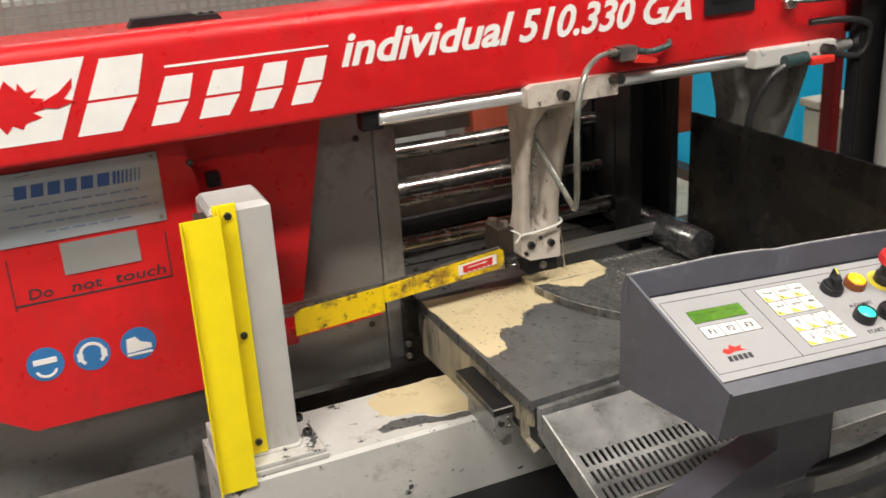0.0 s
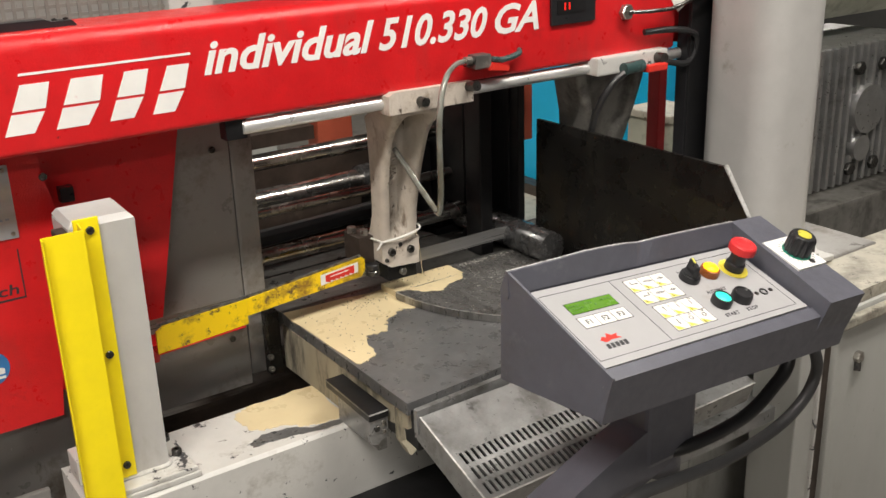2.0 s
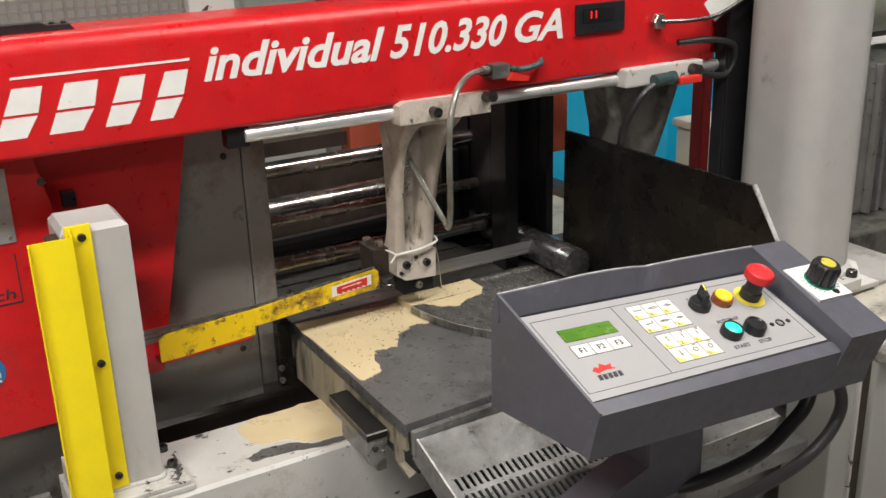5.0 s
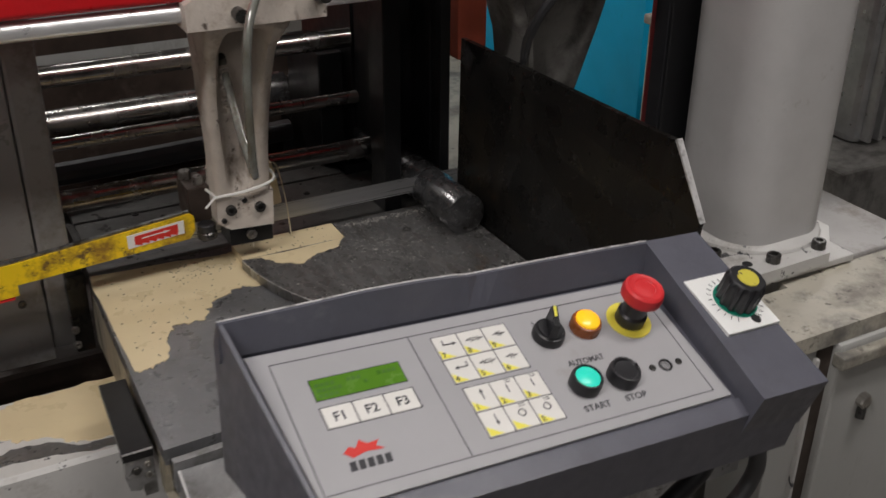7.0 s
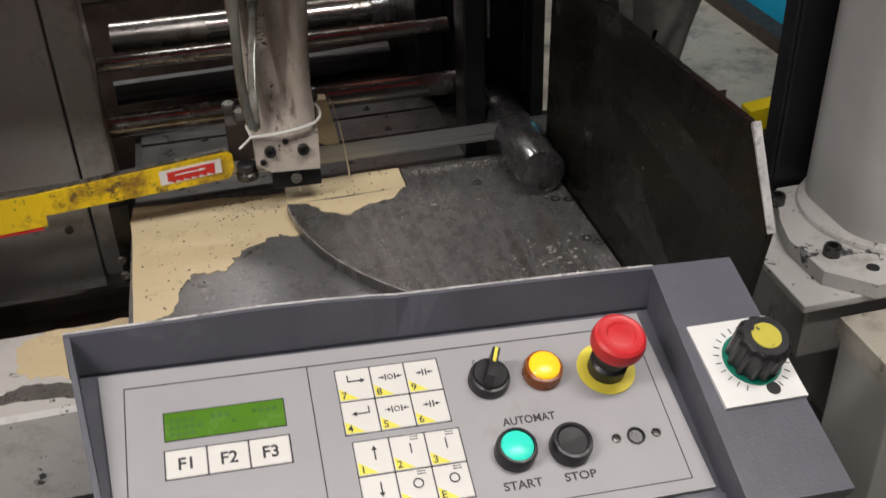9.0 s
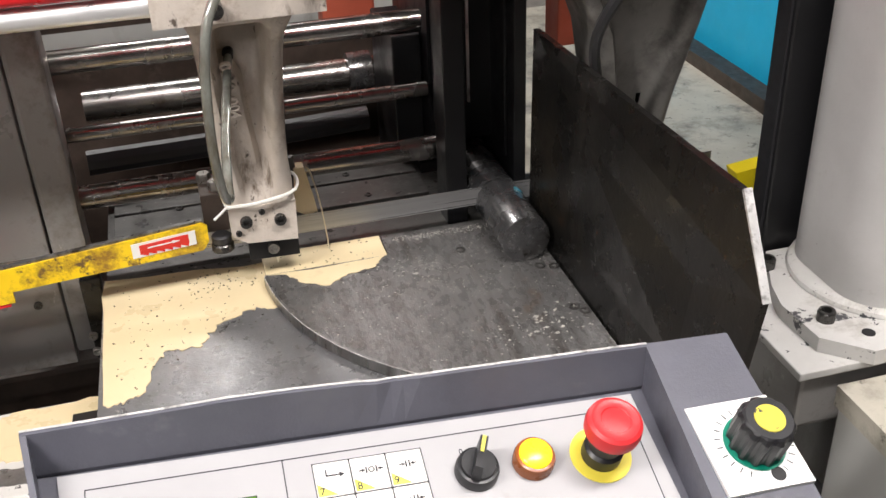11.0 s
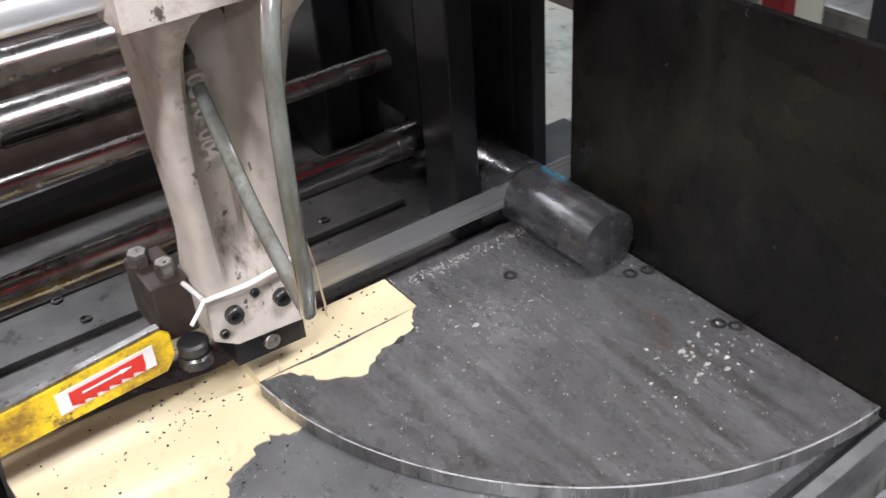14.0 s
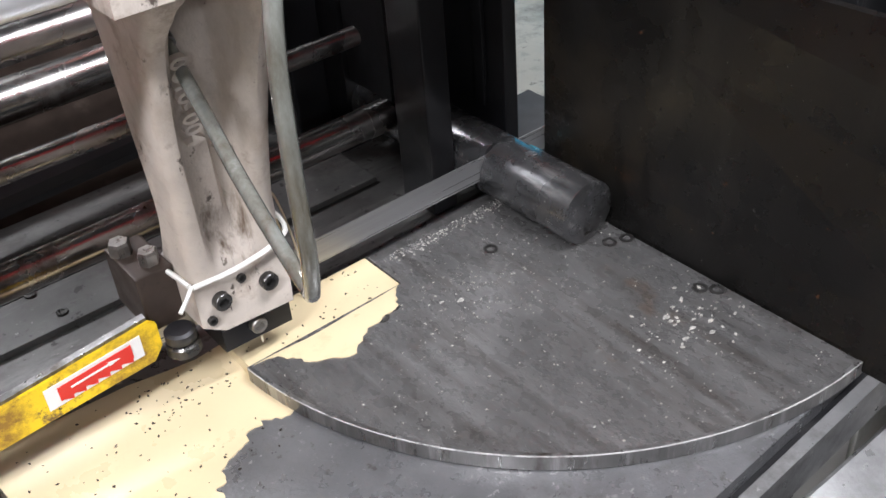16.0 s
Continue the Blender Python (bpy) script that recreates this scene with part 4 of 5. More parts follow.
part("fitting", cyl((0.352, 0.246, 1.262), (0.372, 0.248, 1.262), 0.0085), BOLT, valve)
part("pipe", tube([(0.405, 0.25, 1.262), (0.44, 0.25, 1.256), (0.475, 0.25, 1.262), (0.487, 0.262, 1.266)], 0.0055, 8, 6), TEAL, valve, smooth=True)

arm2 = thing("rear_guide_arm", "grimy dark cast guide arm behind the steel plate", "guide arm", pose(0.76, 0.33, 0.95))
secs = []
for z, xl, xr, yf, yb in ((1.195, 0.665, 0.86, 0.30, 0.37), (1.165, 0.675, 0.855, 0.302, 0.38), (1.10, 0.705, 0.845, 0.315, 0.40), (1.0, 0.728, 0.83, 0.34, 0.42), (0.88, 0.735, 0.82, 0.37, 0.44)):
    secs.append([(x, y, z) for x, y in c_section(xl, xr, yf, yb, 0.022, 0.03)])
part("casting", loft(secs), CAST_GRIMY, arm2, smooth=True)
part("clamp_block", box(0.668, 0.86, 0.245, 0.33, 1.194, 1.229), GREY_WORN, arm2, bev=0.004)
part("clamp_pin", cyl((0.83, 0.225, 1.213), (0.83, 0.25, 1.213), 0.011), BOLT, arm2)
valve2 = thing("coolant_valve", "small valve with red lever and black hose", "valve", pose(0.76, 0.23, 1.2))
part("body", cyl((0.72, 0.228, 1.205), (0.77, 0.228, 1.207), 0.012), TEAL, valve2)
part("lever", box(0.775, 0.83, 0.215, 0.232, 1.192, 1.206), LABEL_RED, valve2, "red lever", bev=0.003)
part("hose", tube([(0.74, 0.225, 1.206), (0.70, 0.235, 1.18), (0.68, 0.26, 1.12), (0.70, 0.30, 1.05)], 0.007, 8), HOSE_B, valve2, smooth=True)
part("hose", tube([(0.80, 0.255, 1.265), (0.87, 0.24, 1.265), (0.93, 0.24, 1.25), (0.945, 0.25, 1.215), (0.92, 0.25, 1.19), (0.86, 0.25, 1.20)], 0.0065, 8), HOSE_B, valve2, smooth=True)
tensioner = thing("hose_fitting", "steel fitting with wire loop and paper tag", "fitting", pose(0.76, 0.25, 1.3))
part("fitting", hex_bolt((0.752, 0.262, 1.309), (0, -1, 0), 0.016, 0.012), BOLT_BR, tensioner)
part("stem", tube([(0.752, 0.25, 1.309), (0.80, 0.235, 1.308), (0.86, 0.225, 1.312), (0.92, 0.22, 1.335), (0.97, 0.22, 1.37), (0.96, 0.225, 1.40)], 0.004, 8), BOLT, tensioner, smooth=True)
part("tag", prism([(0.84, 1.335), (0.87, 1.30), (0.985, 1.37), (0.975, 1.41), (0.955, 1.415)], "y", 0.232, 0.2332), WHITE, tensioner, "white paper tag")

# dark steel side plate
side = thing("stop_plate", "large dark steel side plate with bright cut edge", "steel plate", pose(0.67, 0.15, TZ))
TH = 0.008


def wall_pt(y, z, out=0.0):
    return (0.657 + (z - 0.80) * (0.02 + 0.25 * (0.42 - y)) + out, y, z)


pl = [(0.418, 0.79), (0.422, 1.083), (-0.052, 1.072), (-0.118, 0.992), (-0.118, 0.79)]
part("plate", loft([[wall_pt(y, z) for y, z in pl], [wall_pt(y, z, TH) for y, z in pl]]), DARK_STEEL, side)
ed = [(-0.0515, 1.0725), (-0.1182, 0.9925), (-0.1206, 0.9915), (-0.0535, 1.075)]
part("cut_edge", loft([[wall_pt(y, z, -0.0003) for y, z in ed], [wall_pt(y, z, TH + 0.0003) for y, z in ed]]), BARE, side, "bright cut edge")

stock = thing("round_bar", "dark round steel bar being sawn on the table", "steel bar", pose(0.617, 0.4, 0.80))
part("offcut", cyl((0.618, 0.318, 0.8335), (0.618, 0.4385, 0.8335), 0.0330, seg=48), BAR, stock, "cut end of the bar", smooth=True, bev=0.0012)
part("bar", cyl((0.618, 0.4415, 0.8335), (0.618, 1.1, 0.8335), 0.0330, seg=48), BAR, stock, smooth=True)

part("paint_mark", cyl((0.6378, 0.410, 0.8590), (0.6386, 0.410, 0.8600), 0.0075, seg=12), PAINT_BLUE, stock, "worn blue paint mark")
# vise at the back
vise = thing("rear_vise", "black steel vise jaws with chrome guide rods", "vise", pose(0.4, 0.6, 0.75))
part("jaw_plate", box(0.553, 0.584, 0.476, 0.53, 0.785, 1.21), BLACK, vise, "black jaw plate", bev=0.002)
part("bar_support", box(0.56, 0.70, 0.66, 1.0, 0.60, 0.799), BLACK, vise)
part("jaw_block", box(0.532, 0.578, 0.70, 0.86, 0.79, 1.00), BLACK, vise, bev=0.003)
part("rod_sleeve", cyl((0.49, 0.89, 0.88), (0.531, 0.89, 0.88), 0.036, seg=32), BAR, vise, smooth=True)
part("fixed_jaw", box(0.653, 0.671, 0.472, 0.66, 0.75, 1.21), BLACK, vise, bev=0.002)
part("fixed_jaw_rib", box(0.648, 0.653, 0.50, 0.515, 0.87, 1.21), BLACK, vise, bev=0.001)
part("jaw_arm", box(0.584, 0.653, 0.58, 0.66, 0.87, 1.21), BLACK, vise)
# black backing added to close the bright opening behind the jaws
part("jaw_gap_filler", box(0.580, 0.652, 0.665, 0.90, 0.80, 1.21), BLACK, vise)
part("left_jaw", box(-0.07, -0.01, 0.575, 0.74, 0.70, 1.16), COVER_GREY, vise, bev=0.004)
for nm, y, z, r, x0, x1 in (("guide_rod", 0.63, 1.045, 0.017, 0.0, 0.56), ("guide_rod", 0.555, 0.875, 0.0165, 0.05, 0.55), ("guide_rod", 0.60, 0.950, 0.0105, 0.03, 0.56), ("cylinder_rod", 0.89, 0.88, 0.026, 0.05, 0.62)):
    part(nm, cyl((x0, y, z), (x1, y, z), r, seg=32), CHROME, vise, smooth=True)
part("rod_sleeve", cyl((0.53, 0.555, 0.875), (0.56, 0.555, 0.875), 0.0175, seg=32), CHROME, vise, smooth=True)
part("hose", tube([(0.05, 0.75, 0.84), (0.25, 0.77, 0.835), (0.5, 0.78, 0.84)], 0.02, 10), HOSE_B, vise)
part("back_panel", box(-0.1, 0.62, 1.02, 1.05, 0.5, 0.92), BROWN, vise)
# black filler added so that no light shows below the jaws
part("under_jaw_filler", box(0.52, 0.86, 0.456, 0.66, 0.66, 0.752), BLACK, vise)
# bright strip stands in for light showing through the jaw gap
part("gap_light", box(0.616, 0.6195, 0.574, 0.579, 0.93, 1.21), BARE, vise)

# column on the right
col = thing("lift_column", "pale grey painted rounded steel column", "column", pose(1.1, 0.24, 0.72))
bm = box(0.948, 1.138, 0.055, 0.245, 0.800, 2.0)
vert = [e for e in bm.edges if abs(e.verts[0].co.z - e.verts[1].co.z) > 0.5]
bmesh.ops.bevel(bm, geom=vert, offset=0.06, segments=8, affect="EDGES", profile=0.5)
part("column", bm, GREY, col, smooth=True)
FL = [(0.893, 0.165), (0.880, 0.120), (0.884, 0.045), (0.93, 0.002), (1.085, 0.006), (1.155, 0.075), (1.155, 0.24), (0.93, 0.24)]
part("flange", prism(FL, "z", 0.780, 0.800), GREY_WORN, col, "pale chipped base flange", bev=0.003)
part("weld", lathe([(0.112, 0.0), (0.119, 0.001), (0.117, 0.006), (0.110, 0.010), (0.09, 0.010)], pose(1.043, 0.150, 0.800), 40), GREY_WORN, col, "painted weld bead", smooth=True)
for p in ((0.912, 0.075), (0.984, 0.024), (1.08, 0.026), (0.91, 0.205)):
    part("bolt", socket_bolt((p[0], p[1], 0.800), (0, 0, 1), 0.011, 0.014), BOLT, col)
part("hole", cyl((0.944, 0.036, 0.797), (0.944, 0.036, 0.8006), 0.008, seg=16), BLACK, col)
slide = thing("slide_column", "black steel slide behind the pale column", "column", pose(1.02, 0.3, 0.7))
part("slide", box(0.928, 1.12, 0.248, 0.285, 0.78, 2.0), BLACK, slide, bev=0.004)
part("edge_strip", box(0.9245, 0.9278, 0.252, 0.280, 0.78, 2.0), BLACK_PL, slide)
part("bracket", box(0.84, 1.05, 0.286, 0.46, 0.781, 0.80), BLACK, slide, bev=0.003)
part("yellow_wedge", prism([(0.985, 0.80), (1.04, 0.80), (1.04, 0.840), (0.975, 0.832)], "y", 0.405, 0.435), YELLOW, slide, "yellow painted wedge")
# upright stands in shade, drawn by its darker red
upright_r = thing("red_upright", "red upright behind the slide, shade put into its colour", "post", pose(1.227, 0.62, 0.43))
part("upright", box(1.217, 1.245, 0.60, 0.64, 0.43, 1.6), SHADED_RED, upright_r, bev=0.003)
part("foot", box(1.185, 1.27, 0.575, 0.665, 0.43, 0.445), BROWN, upright_r, bev=0.002)

# ---------------------------------------------------------------- control panel
PM = pose(0.1365, -0.2629, 1.0264, 19.07, 4.02, 0.0) @ Matrix.Scale(1.018, 4)
panel = thing("control_panel", "slate grey control box with keypad and buttons", "control panel", PM)
XL, XR, YB, YF = -0.062, 0.446, 0.060, -0.136
bm = loft([[(-0.032, YF - 0.009, -0.065), (-0.056, 0.017, -0.123), (XL, YB, -0.004), (-0.034, YF, -0.004)], [(XR + 0.006, YF - 0.009, -0.065), (XR, 0.017, -0.123), (XR, YB, -0.004), (XR + 0.006, YF, -0.004)]])
box_p = part("housing", bm, PANEL_BOX, panel, local=True, bev=0.003)
part("front_lip", prism([(YF - 0.0098, -0.067), (YF + 0.004, -0.067), (YF + 0.018, 0.0), (YF - 0.0005, -0.003)], "x", -0.034, XR + 0.006), PANEL_BOX, panel, local=True, bev=0.0015)
bm_secs, lip_secs = [], []
for x, dz, dy in ((XL, -0.0035, 0), (0.02, 0.0005, 0), (0.07, 0.0036, 0), (0.115, 0.0036, 0), (0.155, 0.0012, 0.0004), (0.172, -0.0018, 0.001), (0.183, -0.0042, 0.003), (0.192, -0.0026, 0.002), (0.204, -0.0006, 0.0004), (0.235, 0.0004, 0), (0.33, 0.0006, 0), (0.378, 0, 0)):
    bm_secs.append([(x, YB - 0.016, -0.005), (x, YB - 0.016, 0.0), (x, YB - 0.002 + dy, 0.031 + dz), (x, YB + 0.002 + dy, 0.031 + dz), (x, YB + 0.002, -0.005)])
    lip_secs.append([(x, YB + 0.0003 + dy, 0.0308 + dz), (x, YB + 0.0003 + dy, 0.0315 + dz), (x, YB + 0.0019 + dy, 0.0315 + dz), (x, YB + 0.0019 + dy, 0.0308 + dz)])
part("back_rim", loft(bm_secs), PANEL_BOX, panel, "raised rim with a dent", local=True)
part("worn_edge", loft(lip_secs), BARE, panel, "worn bright edge", local=True)
part("side_rim", loft([[(-0.034, YF, -0.005), (XL, YB, -0.005), (XL, YB, 0.0275), (-0.034, YF, 0.001)], [(-0.030, YF, -0.005), (XL + 0.004, YB, -0.005), (XL + 0.004, YB, 0.0275), (-0.030, YF, 0.001)]]), PANEL_BOX, panel, local=True)
part("dial_block", loft([[(0.377, YF - 0.004, -0.04), (0.377, YB + 0.001, -0.04), (0.377, YB + 0.001, 0.031), (0.377, YF - 0.004, 0.024)], [(0.458, YF - 0.004, -0.04), (0.445, YB + 0.001, -0.04), (0.445, YB + 0.001, 0.031), (0.458, YF - 0.004, 0.024)]]), PANEL_BOX, panel, local=True, bev=0.004)
face = part("face_plate", prism([(-0.030, -0.116), (0.372, -0.113), (0.365, 0.0388), (-0.043, 0.0405)], "z", -0.0045, 0.0), FACE, panel, "grey printed front foil", local=True, bev=0.001)
bm = bmesh.new()
for a, b, c, d in ((-0.0262, -0.0254, -0.104, 0.028), (0.357, 0.3577, -0.103, 0.026), (-0.0262, 0.3577, 0.0272, 0.028), (-0.0262, 0.3577, -0.104, -0.1033), (0.1015, 0.1023, -0.104, 0.028)):
    box(a, b, c, d, -0.0002, 0.0003, bm)
part("frame_line", bm, INK, face, local=True)
# dark border puts the shade at the display's edge into the colour
part("display_edge_shade", box(-0.0008, 0.0823, -0.0183, 0.0044, -0.001, 0.0003), BLACK_PL, face, "dark border standing for the shade around the display", local=True)
lcd = part("display", box(0.0, 0.0815, -0.0175, 0.0035, -0.001, 0.0006), LCD, face, "green liquid crystal display", local=True)
bm = bmesh.new()
for k in range(16):
    if k not in (4, 5, 9, 10, 11):
        box(0.003 + k * 0.0047, 0.0062 + k * 0.0047, -0.0045, -0.0010, 0.0006, 0.0008, bm)
    if k < 5 or k == 9:
        box(0.003 + k * 0.0047, 0.0062 + k * 0.0047, -0.0100, -0.0065, 0.0006, 0.0008, bm)
    if k < 4:
        box(0.003 + k * 0.0047, 0.0062 + k * 0.0047, -0.0155, -0.0120, 0.0006, 0.0008, bm)
part("lcd_rows", bm, LCD_INK, lcd, local=True, kind="stuff")
part("key_bed", box(-0.0018, 0.0833, -0.0470, -0.0247, -0.0004, 0.0003), INK, face, "dark key outline", local=True)
part("key_bed", box(0.1208, 0.1978, -0.0330, 0.0210, -0.0004, 0.0003), INK, face, local=True)
part("key_bed", box(0.1243, 0.2013, -0.0922, -0.0381, -0.0004, 0.0003), INK, face, local=True)
for k in range(3):
    kk = part("key", box(-0.0008 + k * 0.028, 0.0262 + k * 0.028, -0.0462, -0.0255, -0.0005, 0.0009), KEY, face, "white function key", local=True, bev=0.0006, seg=1)
    lettering("key_text", "F%d" % (k + 1), 0.0125, pose(0.0128 + k * 0.028, -0.0405, 0.0009), INK, kk, 0, 0.00025, 0.0002, "CENTER", local=True)


def glyph(bm, x, y, kind):
    h = 0.0011
    s = 0.0005
    if kind == "ret":
        box(x - 0.006, x + 0.006, y - s, y + s, h, h + 0.0003, bm)
        box(x - 0.006, x - 0.006 + 2 * s, y, y + 0.005, h, h + 0.0003, bm)
        prism([(x + 0.007, y), (x + 0.0035, y + 0.002), (x + 0.0035, y - 0.002)], "z", h, h + 0.0003, bm)
    elif kind == "enter":
        box(x - 0.006, x + 0.006, y - s, y + s, h, h + 0.0003, bm)
        box(x + 0.006 - 2 * s, x + 0.006, y, y + 0.005, h, h + 0.0003, bm)
        prism([(x - 0.007, y), (x - 0.0035, y + 0.002), (x - 0.0035, y - 0.002)], "z", h, h + 0.0003, bm)
    elif kind in ("up", "down"):
        d = 1 if kind == "up" else -1
        box(x - s, x + s, y - 0.005, y + 0.005, h, h + 0.0003, bm)
        prism([(x, y + 0.006 * d), (x - 0.002, y + 0.0025 * d), (x + 0.002, y + 0.0025 * d)], "z", h, h + 0.0003, bm)
    elif kind == "I":
        box(x - s, x + s, y - 0.004, y + 0.004, h, h + 0.0003, bm)
    elif kind == "O":
        prism(ring_arc(x, y, 0.0038, 0, 180, 10) + ring_arc(x, y, 0.0028, 180, 0, 10), "z", h, h + 0.0003, bm)
        prism(ring_arc(x, y, 0.0038, 180, 360, 10) + ring_arc(x, y, 0.0028, 360, 180, 10), "z", h, h + 0.0003, bm)
    else:
        gap = 0.0035 if kind == "grip" else 0.0012
        for d in (-1, 1):
            box(x + d * gap - s, x + d * gap + s, y - 0.0025, y + 0.0025, h, h + 0.0003, bm)
            xa, xb = sorted((x + d * (gap + 0.001), x + d * (gap + 0.005)))
            box(xa, xb, y - s * 0.8, y + s * 0.8, h, h + 0.0003, bm)
            prism([(x + d * (gap + 0.001), y), (x + d * (gap + 0.003), y + 0.0014), (x + d * (gap + 0.003), y - 0.0014)], "z", h, h + 0.0003, bm)
        if kind == "grip":
            prism(ring_arc(x, y, 0.0022, 0, 180, 8) + ring_arc(x, y, 0.0015, 180, 0, 8), "z", h, h + 0.0003, bm)
            prism(ring_arc(x, y, 0.0022, 180, 360, 8) + ring_arc(x, y, 0.0015, 360, 180, 8), "z", h, h + 0.0003, bm)


PAD = [("7", "ret", 0, 0, 0), ("8", "grip", 1, 0, 0), ("9", "press", 2, 0, 0), ("4", "enter", 0, 1, 0), ("5", "grip", 1, 1, 0), ("6", "press", 2, 1, 0),
       ("1", "up", 0, 2, 1), ("2", "I", 1, 2, 1), ("3", "I", 2, 2, 1), ("", "down", 0, 3, 1), ("", "O", 1, 3, 1), ("E", "O", 2, 3, 1)]
for num, kind_, cxk, row, blk in PAD:
    x0 = 0.1215 + cxk * 0.0255 + blk * 0.0035
    y1 = 0.0203 - row * 0.0268 - blk * 0.0055
    kk = part("key", box(x0, x0 + 0.0246, y1 - 0.0258, y1, -0.0005, 0.0009), KEY, face, "white membrane key with yellow corner", local=True, bev=0.0006, seg=1)
    part("corner", prism([(x0 + 0.0006, y1 - 0.0252), (x0 + 0.014, y1 - 0.0252), (x0 + 0.0006, y1 - 0.0155)], "z", 0.0007, 0.00105), KEY_Y, kk, local=True)
    bm = bmesh.new()
    glyph(bm, x0 + 0.0135, y1 - 0.0105, kind_)
    if blk and cxk:
        box(x0 + 0.014, x0 + 0.020, y1 - 0.0042, y1 - 0.0036, 0.0011, 0.0014, bm)
        box(x0 + 0.014, x0 + 0.020, y1 - 0.0022, y1 - 0.0016, 0.0011, 0.0014, bm)
    part("symbol", bm, INK, kk, local=True)
    if num:
        lettering("key_text", num, 0.0078, pose(x0 + 0.0018, y1 - 0.0242, 0.0011), INK, kk, 0, 0.0001, 0.0001, local=True)
mark = [(0.002, -0.071), (0.008, -0.066), (0.013, -0.069), (0.018, -0.062), (0.024, -0.067), (0.034, -0.066), (0.030, -0.071), (0.036, -0.075), (0.020, -0.074), (0.008, -0.077)]
part("emblem", prism(mark, "z", -0.0002, 0.0004), LABEL_RED, face, "small red emblem", local=True)
bm = bmesh.new()
for k in range(5):
    prism([(0.002 + k * 0.0075, -0.0885), (0.0075 + k * 0.0075, -0.0885), (0.0085 + k * 0.0075, -0.080), (0.003 + k * 0.0075, -0.080)], "z", -0.0002, 0.0004, bm)
part("emblem_bar", bm, INK, face, local=True)
for txt, xx, yy, w in (("AUTOMAT", 0.2336, -0.0425, 0.040), ("START", 0.2215, -0.0915, 0.028), ("STOP", 0.2660, -0.0915, 0.0235)):
    lettering("print", txt, 0.0088, pose(xx, yy, 0.0001), INK, face, 0, 0.00015, 0.0002, local=True, width=w)
lettering("print", "0", 0.0065, pose(0.2235, 0.0105, 0.0001), INK, face, 0, 0, 0.0002, local=True)


def turned(name, prof, x, y, material, parent, label="", z=0.0, seg=32):
    return part(name, lathe(prof, pose(x, y, z), seg), material, parent, label, local=True, smooth=True)


sel = turned("selector_switch", [(0.0155, 0), (0.0155, 0.006), (0.0145, 0.009), (0.0125, 0.0095), (0.0120, 0.012), (0, 0.012)], 0.2319, -0.0044, BLACK_PL, panel, "black rotary selector switch")
bm = prism([(-0.0035, 0.010), (0.0035, 0.010), (0.0028, 0.027), (-0.0028, 0.027)], "y", -0.012, 0.013)
bm.transform(pose(0.2319, -0.0044, 0, 0, 0, -24))
part("toggle", bm, BLACK_PL, sel, "worn grip", local=True, bev=0.001)
bm = prism([(-0.0012, 0.0272), (0.0012, 0.0272), (0.0012, 0.0278), (-0.0012, 0.0278)], "y", 0.0, 0.0125)
bm.transform(pose(0.2319, -0.0044, 0, 0, 0, -24))
part("pointer", bm, KEY_Y, sel, "pale pointer line", local=True)
lo_ = turned("indicator_button", [(0.0150, 0), (0.0150, 0.007), (0.0140, 0.010), (0.0125, 0.0105), (0, 0.0105)], 0.2736, -0.0038, LAMP_OD, panel, "lit orange indicator button")
turned("lens", [(0.0118, 0.0100), (0.0116, 0.0125), (0.0095, 0.0140), (0, 0.0145)], 0.2736, -0.0038, LAMP_O, lo_, "lit orange lens")
gs = turned("start_button", [(0.0150, 0), (0.0150, 0.009), (0.0138, 0.0125), (0.0122, 0.0127), (0.0120, 0.010), (0, 0.010)], 0.236, -0.0645, BLACK_PL, panel, "lit green start button")
turned("lens", [(0.0116, 0.009), (0.0115, 0.0115), (0.0095, 0.0128), (0, 0.0130)], 0.236, -0.0645, LAMP_G, gs, "lit green lens")
sb = turned("stop_button", [(0.0152, 0), (0.0152, 0.009), (0.0140, 0.0125), (0.0118, 0.0127), (0.0105, 0.0112), (0, 0.0108)], 0.2763, -0.0667, BLACK_PL, panel, "black stop button")
turned("key_hole", [(0.0068, 0), (0.0068, 0.0012), (0.0055, 0.0014), (0.0045, -0.001), (0, -0.001)], 0.3277, -0.0654, BLACK, panel)
for xx in (0.3126, 0.3436):
    turned("screw", [(0.0036, 0), (0.0034, 0.0012), (0.0016, 0.0014), (0.0014, 0.0003), (0, 0.0003)], xx, -0.0651, BOLT, panel, seg=14)
es = turned("emergency_stop", [(0.0225, 0), (0.0225, 0.0012), (0, 0.0012)], 0.3238, -0.0072, RING_Y, panel, "red mushroom emergency stop on yellow ring")
turned("stem", [(0.0145, 0.001), (0.0145, 0.012), (0.0120, 0.014), (0.0120, 0.033), (0, 0.033)], 0.3238, -0.0072, BLACK_PL, es, "black stem")
turned("mushroom", [(0.0130, 0.031), (0.0200, 0.034), (0.0204, 0.040), (0.0192, 0.0448), (0.0168, 0.0466), (0.0152, 0.0459), (0.0107, 0.0464), (0.0100, 0.0457), (0.006, 0.0462), (0, 0.0462)], 0.3238, -0.0072, ESTOP, es, "red mushroom head")
dp = part("dial_plate", prism([(0.388, -0.0690), (0.454, -0.0680), (0.4505, 0.0035), (0.3845, 0.002)], "z", 0.026, 0.0300), WHITE, panel, "white graduated dial plate", local=True)
bm = bmesh.new()
